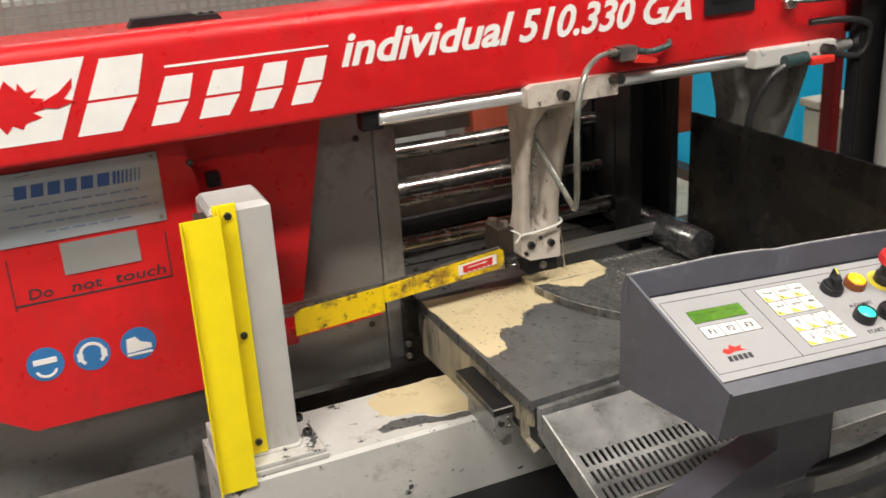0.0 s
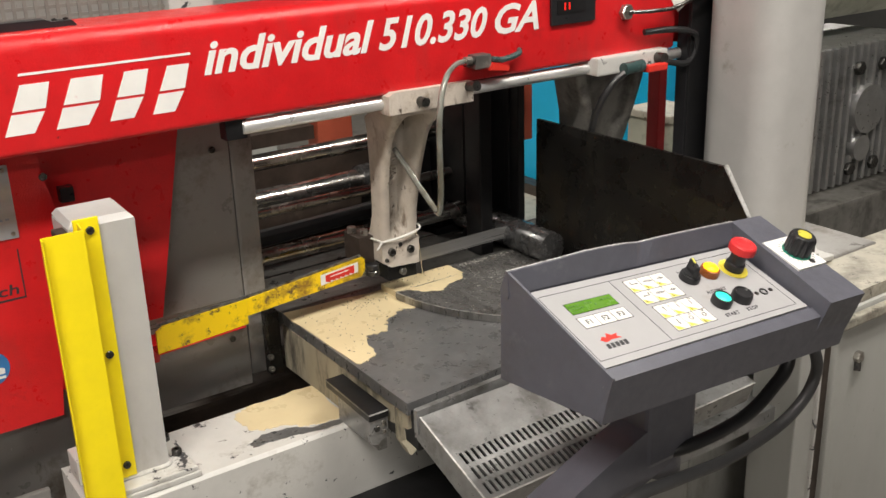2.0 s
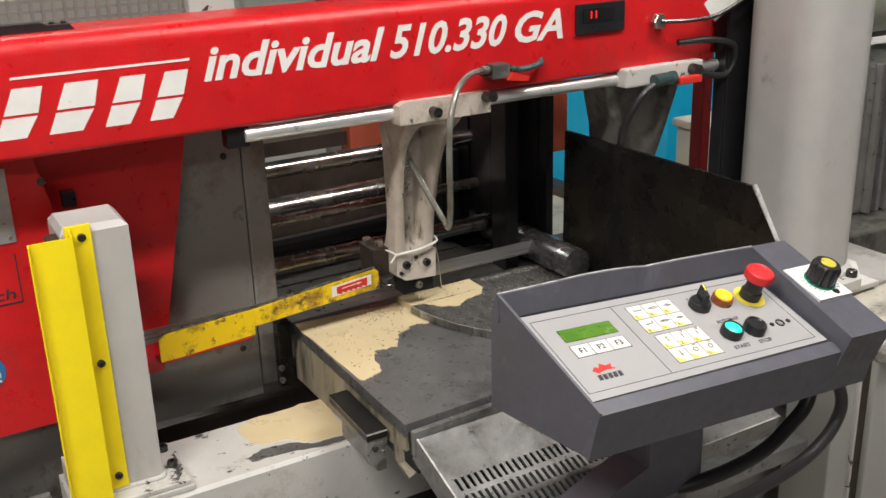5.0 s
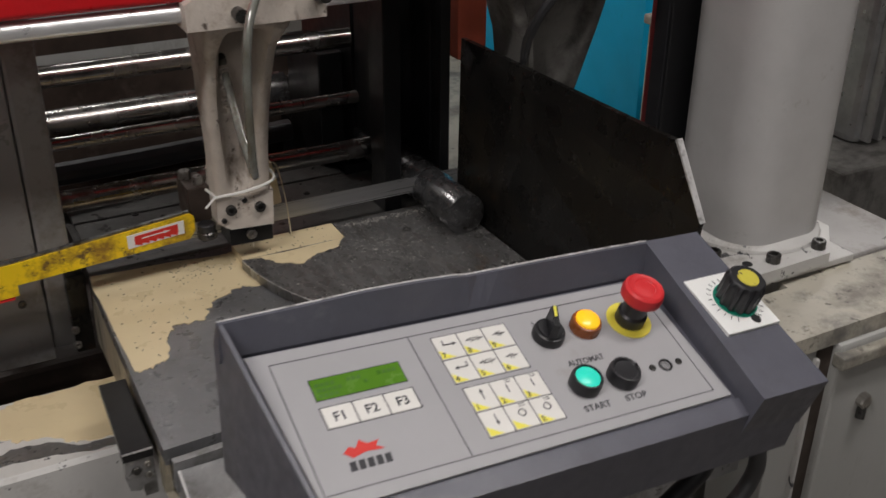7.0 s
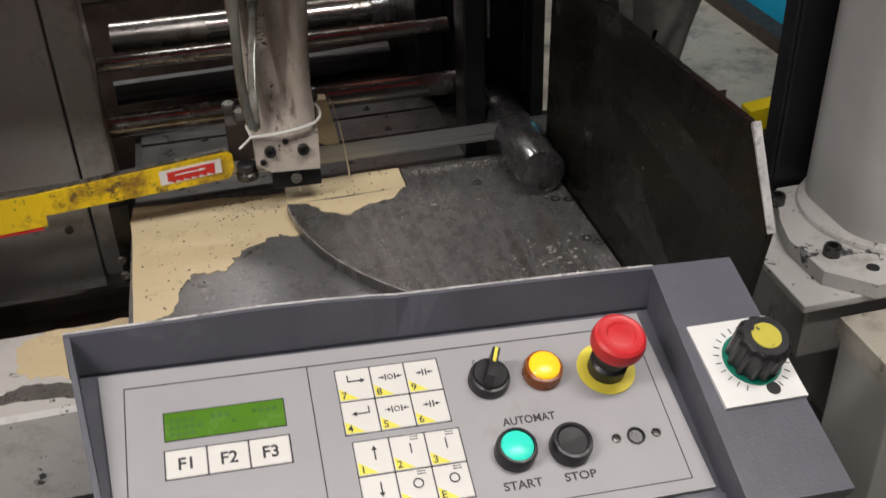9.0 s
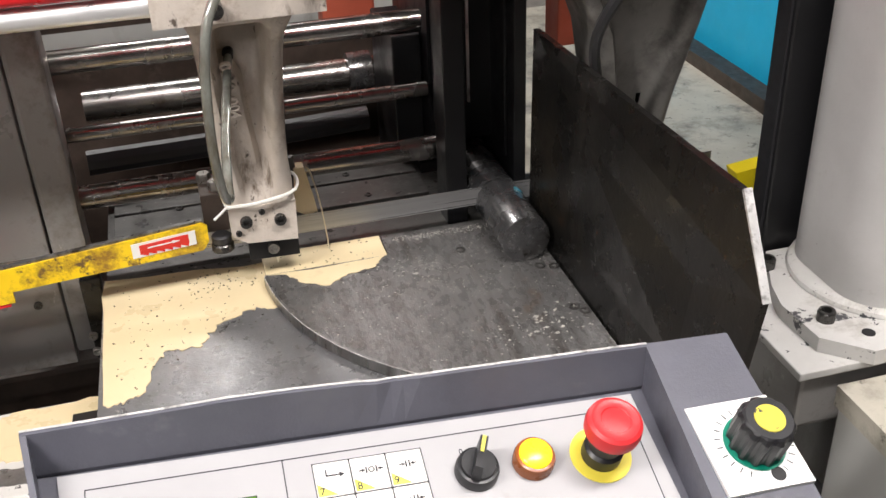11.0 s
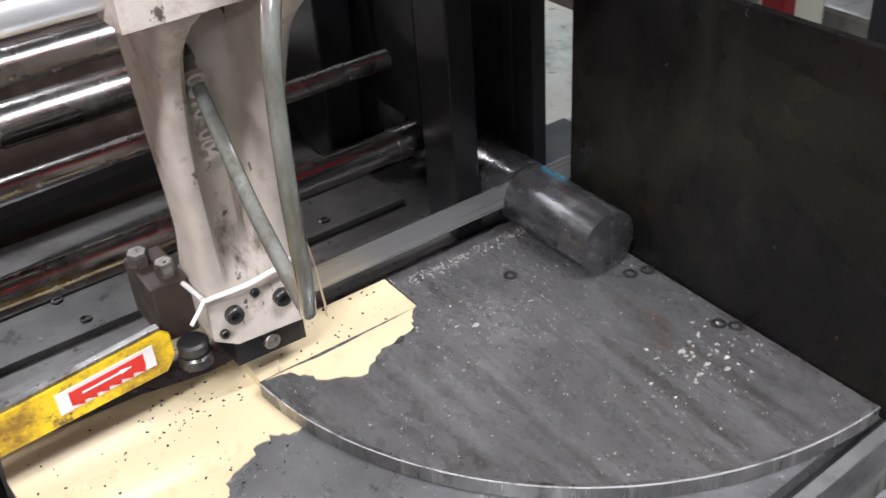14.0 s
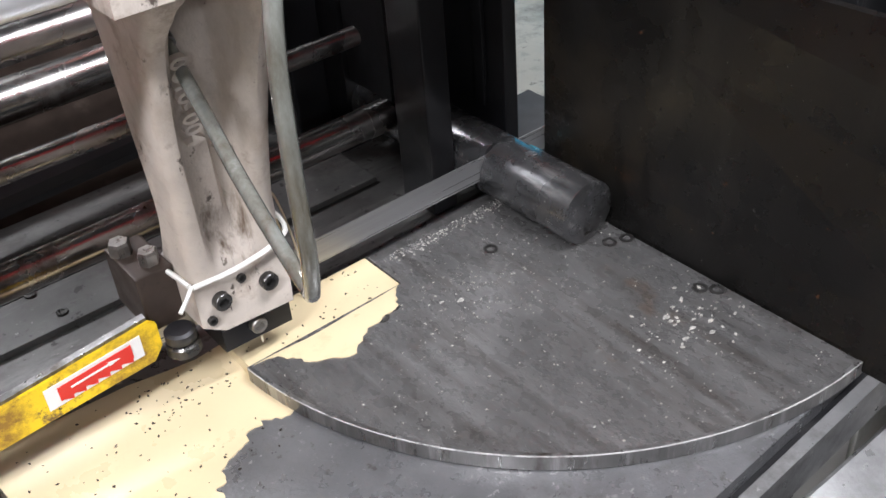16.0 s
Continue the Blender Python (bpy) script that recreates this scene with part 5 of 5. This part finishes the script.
for k in range(21):
    a = radians(-60 + 300 * k / 20)
    p0, p1 = Vector((0.4235 + 0.0245 * math.cos(a), -0.0325 + 0.0245 * math.sin(a), 0)), Vector((0.4235 + 0.029 * math.cos(a), -0.0325 + 0.029 * math.sin(a), 0))
    w = Vector((-math.sin(a), math.cos(a), 0)) * 0.0004
    prism([(p0 - w).to_tuple()[:2], (p1 - w).to_tuple()[:2], (p1 + w).to_tuple()[:2], (p0 + w).to_tuple()[:2]], "z", 0.0299, 0.0303, bm)
part("graduation", bm, INK, dp, local=True)
turned("green_disc", [(0.0225, 0.030), (0.0225, 0.0312), (0, 0.0312)], 0.4235, -0.0325, GREEN, dp, "green scale ring", z=0)
turned("hole", [(0.0055, 0.0300), (0.0052, 0.0306), (0, 0.0306)], 0.430, -0.0585, BLACK, dp, seg=16)
bm = bmesh.new()
rings = []
SEG = 48
for r, h, kn in ((0.0195, 0.0315, 1), (0.0195, 0.056, 1), (0.0180, 0.0600, 0.4), (0.0165, 0.0612, 0), (0.0125, 0.0612, 0), (0.0, 0.0612, 0)):
    rings.append([bm.verts.new((0.4235 + (max(r, 1e-4) + kn * 0.0011 * (1 if i % 4 < 2 else -1)) * math.cos(math.tau * i / SEG), -0.0325 + (max(r, 1e-4) + kn * 0.0011 * (1 if i % 4 < 2 else -1)) * math.sin(math.tau * i / SEG), h)) for i in range(SEG)])
for a, b in zip(rings, rings[1:]):
    for i in range(SEG):
        j = (i + 1) % SEG
        bm.faces.new((a[i], a[j], b[j], b[i]))
bm.faces.new(rings[0][::-1])
kn = part("dial_knob", bm, BLACK_PL, panel, "black ribbed dial knob", local=True)
turned("cap", [(0.0112, 0.0610), (0.0108, 0.0620), (0, 0.0622)], 0.4235, -0.0325, mat("worn_yellow_cap", (0.55, 0.48, 0.05), 0.5, chips=(0.03, 0.03, 0.03), chip_amt=0.55, chip_scale=90), kn, "worn yellow cap")

stand = panel
part("pivot", box(0.255, 0.355, -0.31, -0.23, 0.75, 0.925), PANEL_BOX, stand, bev=0.008)
part("post", cyl((0.318, -0.27, 0.715), (0.318, -0.27, 0.76), 0.036), PANEL_BOX, stand, "round pivot boss", smooth=True)
armb = prism([(0.345, 0.845), (0.207, 0.798), (0.078, 0.747), (-0.13, 0.665), (-0.13, 0.585), (0.16, 0.70), (0.30, 0.742), (0.345, 0.752)], "y", -0.308, -0.25)
part("arm", armb, PANEL_BOX, stand, bev=0.008)
part("leg", box(-0.20, -0.11, -0.315, -0.245, 0.0, 0.66), PANEL_BOX, stand, bev=0.008)
cab = thing("panel_cables", "black cables drooping below the control panel", "cable", pose(0.6, -0.2, 0.7))
part("cable", tube([(0.565, -0.30, 0.93), (0.545, -0.325, 0.848), (0.503, -0.33, 0.813), (0.434, -0.33, 0.783), (0.335, -0.31, 0.762), (0.27, -0.27, 0.75)], 0.0105, 12), HOSE_B, cab, smooth=True)
part("cable", tube([(0.575, -0.27, 0.93), (0.608, -0.325, 0.845), (0.604, -0.33, 0.785), (0.531, -0.335, 0.746), (0.40, -0.34, 0.733), (0.277, -0.345, 0.745), (0.166, -0.35, 0.752), (0.0, -0.36, 0.70)], 0.0095, 12), mat("grey_conduit", (0.04, 0.04, 0.042), 0.45), cab, smooth=True)
part("gland", cyl((0.565, -0.295, 0.915), (0.562, -0.302, 0.945), 0.017, seg=16), BLACK_PL, cab)
part("gland", cyl((0.578, -0.265, 0.915), (0.576, -0.262, 0.945), 0.017, seg=16), BLACK_PL, cab)

# ---------------------------------------------------------------- neighbours and background
cabinet = thing("side_cabinet", "pale dirty machine cabinet with worn beige top", "cabinet", pose(1.3, -0.1, 0))
part("body", box(0.985, 1.9, -0.125, 0.0, 0.0, 0.734), GREY_DIRTY, cabinet, bev=0.006)
part("top", prism([(0.885, -0.118), (1.9, -0.118), (1.9, 0.063), (1.0, 0.063), (1.0, 0.0), (0.885, 0.0)], "z", 0.735, 0.763), BENCH_TOP, cabinet, "worn beige top", bev=0.004)
part("lower_top", box(0.978, 1.9, -0.14, -0.118, 0.70, 0.722), BENCH_TOP, cabinet, "chipped beige ledge", bev=0.004)
part("side_panel", box(0.892, 0.955, -0.11, 0.0, 0.0, 0.734), GREY_DIRTY, cabinet, bev=0.004)
part("corner_gap", box(0.956, 0.984, -0.112, -0.02, 0.0, 0.734), BROWN, cabinet, "rusty brown corner gap")
part("corner_edge", box(0.949, 0.9555, -0.118, -0.105, 0.0, 0.716), GREY_WORN, cabinet, bev=0.002)
part("latch", hex_bolt((1.055, -0.125, 0.62), (0, -1, 0), 0.013, 0.012), BOLT_BR, cabinet, "bright latch bolt")
part("latch_tail", cyl((1.055, -0.13, 0.612), (1.048, -0.135, 0.592), 0.007, seg=12), BOLT, cabinet)
gear = thing("gearbox", "ribbed cast aluminium gearbox with motor above", "gearbox", pose(2.1, 0.6, 0.6))
bm = box(1.86, 2.4, 0.62, 0.95, 0.62, 1.06)
part("body", bm, ALU, gear, bev=0.02)
for k in range(14):
    xx = 1.88 + k * 0.037
    part("rib", box(xx, xx + 0.014, 0.595, 0.62, 0.63, 1.06), ALU, gear, bev=0.004)
part("boss", cyl((2.12, 0.58, 0.86), (2.12, 0.62, 0.86), 0.075), ALU, gear, smooth=True)
part("boss", cyl((2.10, 0.58, 0.74), (2.10, 0.62, 0.74), 0.04), ALU, gear, smooth=True)
for p in ((2.06, 0.99), (2.18, 0.99), (2.06, 0.68), (2.18, 0.68)):
    part("bolt", hex_bolt((p[0], 0.595, p[1]), (0, -1, 0), 0.022, 0.015), BOLT, gear)
part("motor", cyl((1.85, 0.8, 1.25), (2.5, 0.8, 1.25), 0.14), PALE_GREEN, gear, smooth=True)
part("motor_ring", cyl((1.84, 0.8, 1.25), (1.87, 0.8, 1.25), 0.15), ALU, gear, smooth=True)
part("base", box(1.7, 2.6, 0.5, 1.1, 0.0, 0.62), CAST_GRIMY, gear, bev=0.01)
bin_ = thing("cyan_bin", "large cyan plastic bin with dark rim", "bin", pose(1.6, 1.6, 0))
part("body", loft([[(1.72, 1.26, 0.47), (2.5, 1.26, 0.47), (2.5, 2.2, 0.47), (1.72, 2.2, 0.47)], [(1.66, 1.2, 1.1), (2.56, 1.2, 1.1), (2.56, 2.26, 1.1), (1.66, 2.26, 1.1)]]), CYAN, bin_, bev=0.02)
part("skid", box(1.66, 2.56, 1.2, 2.26, 0.43, 0.47), BROWN, bin_)
bench = thing("low_bench", "dirty pale low bench behind the saw", "bench", pose(1.2, 1.0, 0))
part("top", box(0.75, 2.6, 0.50, 2.5, 0.38, 0.43), BENCH_TOP, bench)
part("body", box(0.8, 2.55, 0.75, 2.45, 0.0, 0.38), GREY_DIRTY, bench)
pale = thing("pale_cabinet", "pale beige machine box on the low bench", "machine box", pose(1.6, 0.92, 0.43))
part("body", box(1.53, 1.68, 0.85, 1.02, 0.43, 0.86), PALE_GREEN, pale, bev=0.008)
part("lid", box(1.52, 1.69, 0.84, 1.03, 0.8605, 0.885), BENCH_TOP, pale, "worn beige lid", bev=0.006)
meshc = thing("mesh_guard", "grey perforated metal guard behind the beam", "guard", pose(-0.3, 0.75, 1.1))
bm = bmesh.new()
for k in range(64):
    xx = -1.2 + k * 0.019
    box(xx, xx + 0.006, 0.75, 0.753, 1.15, 1.75, bm)
for k in range(34):
    zz = 1.15 + k * 0.018
    box(-1.2, 0.01, 0.7535, 0.7565, zz, zz + 0.006, bm)
part("mesh", bm, MESH, meshc)
part("post", box(0.01, 0.10, 0.73, 0.79, 1.15, 1.8), GREY_WORN, meshc, bev=0.004)
part("leg", box(-0.02, 0.02, 0.765, 0.79, 0.60, 1.15), BLACK, meshc)
frame_o = thing("orange_rack", "orange painted steel frame behind the vise", "frame", pose(0.45, 1.0, 0.5))
part("upright", box(0.48, 0.58, 1.06, 1.12, 0.5, 1.6), ORANGE, frame_o, bev=0.004)
part("rail", box(-0.6, 0.479, 1.08, 1.12, 0.95, 0.985), BROWN, frame_o)
back_m = thing("rear_machine", "dim pale machine cabinet with red panel", "machine", pose(0.5, 3.0, 0))
part("body", box(-1.5, 1.0, 2.4, 3.2, 0, 1.25), GREY_DIRTY, back_m, bev=0.02)
part("red_panel", box(-0.6, 0.3, 2.36, 2.40, 0.75, 1.05), RED, back_m)

# chips and swarf lying about


def chip(bm, rnd, x, y, z, s):
    a = rnd.uniform(0, 6.28)
    c, sn = math.cos(a), math.sin(a)
    prism([(x + s * c, y + s * sn), (x - s * sn * 0.6, y + s * c * 0.6), (x - s * c, y - s * sn * 0.8), (x + s * sn * 0.5, y - s * c * 0.5)], "z", z - 0.0005, z + s * 0.4, bm)


rnd = random.Random(11)
bm = bmesh.new()
for k in range(1500):
    if k < 1050:
        a, rr_ = radians(rnd.uniform(183.8, 270.5)), CR * math.sqrt(rnd.random()) * 0.985
        x, y = CX + rr_ * math.cos(a), CY + rr_ * math.sin(a)
        if rnd.random() < 0.35:
            x, y = x * 0.4 + 0.6 * rnd.gauss(0.50, 0.06), y * 0.4 + 0.6 * rnd.gauss(0.40, 0.03)
        if x > 0.65 or x < 0.28 or y > 0.436 or (x < 0.446 and y > 0.37) or (x - CX) ** 2 + (y - CY) ** 2 > (CR - 0.008) ** 2:
            continue
        s = 0.0003 + 0.0012 * rnd.random() ** 2.5
    elif k < 1090:
        x, y, s = rnd.gauss(0.595, 0.026), rnd.gauss(0.165, 0.022), rnd.uniform(0.0008, 0.0028)
        if x > 0.645:
            continue
    else:
        x, y, s = rnd.uniform(0.46, 0.65), rnd.gauss(0.430, 0.006), 0.0003 + 0.0012 * rnd.random() ** 2
        if y > 0.438:
            continue
    chip(bm, rnd, x, y, 0.8003, s)
SPLASH = [(0.600, 0.172), (0.590, 0.165), (0.608, 0.160), (0.615, 0.178), (0.582, 0.178), (0.625, 0.168), (0.632, 0.152), (0.598, 0.150), (0.575, 0.160), (0.585, 0.190), (0.47, 0.335), (0.455, 0.345)]
for sx, sy in SPLASH:
    n, r0 = 11, rnd.uniform(0.0012, 0.0027)
    ph = rnd.uniform(0, 6.28)
    prism([(sx + r0 * (1.5 + 0.4 * math.sin(3 * q + ph)) * math.cos(q), sy + r0 * (0.8 + 0.25 * math.sin(2 * q + ph)) * math.sin(q)) for q in [math.tau * k / n for k in range(n)]], "z", 0.7998, 0.8004, bm)
part("metal_chips", bm, mat("bright_chips", (0.56, 0.54, 0.50), 0.35, 0.4, var=0.5, scale=300), label="bright metal chips and dried splashes on the steel plate", category="chips", kind="stuff")
bm = bmesh.new()
for k in range(230):
    if k < 150:
        x, y, z = rnd.uniform(0.08, 0.27), rnd.uniform(0.20, 0.46), 0.7863
        if y < 0.25 and x > 0.11 or y < 0.30 and x > 0.17:
            continue
    elif k < 190:
        x, y, z = rnd.gauss(0.22, 0.03), rnd.gauss(0.42, 0.02), 0.7863
    else:
        x, y, z = rnd.uniform(0.28, 0.44), rnd.uniform(0.397, 0.45), 0.7994
    chip(bm, rnd, x, y, z, rnd.uniform(0.0005, 0.0019))
part("saw_grit", bm, mat("dark_grit", (0.045, 0.035, 0.025), 0.5, 0.2, var=0.5, scale=300), label="dark saw grit stuck in the coolant film", category="grit", kind="stuff")

# falling coolant drops
DROPS = []
for k, (x, y, z0, z1) in enumerate(((0.362, 0.45, 0.850, 0.803), (0.297, 0.395, 0.824, 0.801), (0.352, 0.45, 0.85, 0.803))):
    bm = lathe([(0.0002, -0.008), (0.0011, -0.004), (0.0012, 0.0), (0.0006, 0.004), (0.0002, 0.009)], None, 10)
    d = part("coolant_drop", bm, DROP, label="falling drop of milky coolant", category="drop", group="falling coolant drops", smooth=True)
    DROPS.append((d, x, y, z0, z1, 0.13 * k))
strand = thing("coolant_strand", "thin strand of milky coolant running from nozzle", "coolant", pose(0.365, 0.45, 0.80))
part("strand", tube([(0.352, 0.446, 0.925), (0.358, 0.442, 0.915), (0.366, 0.440, 0.87), (0.370, 0.440, 0.83), (0.372, 0.438, 0.797)], 0.0011, 6, 5), DROP, strand, smooth=True)


def motions():
    for d, x, y, z0, z1, off in DROPS:
        rows, t, k = [(0.0, pose(x, y, z0))], 0.3 + off, 0
        while t < 15.5:
            rows += [(t, pose(x, y, z0)), (t + 0.1, pose(x + 0.0005, y - 0.0005, z1)), (t + 0.2, pose(x, y, z0))]
            t += 0.8 + 0.1 * (k % 3)
            k += 1
        rows.append((16.0, pose(x, y, z0)))
        walk(d, rows)


motions()
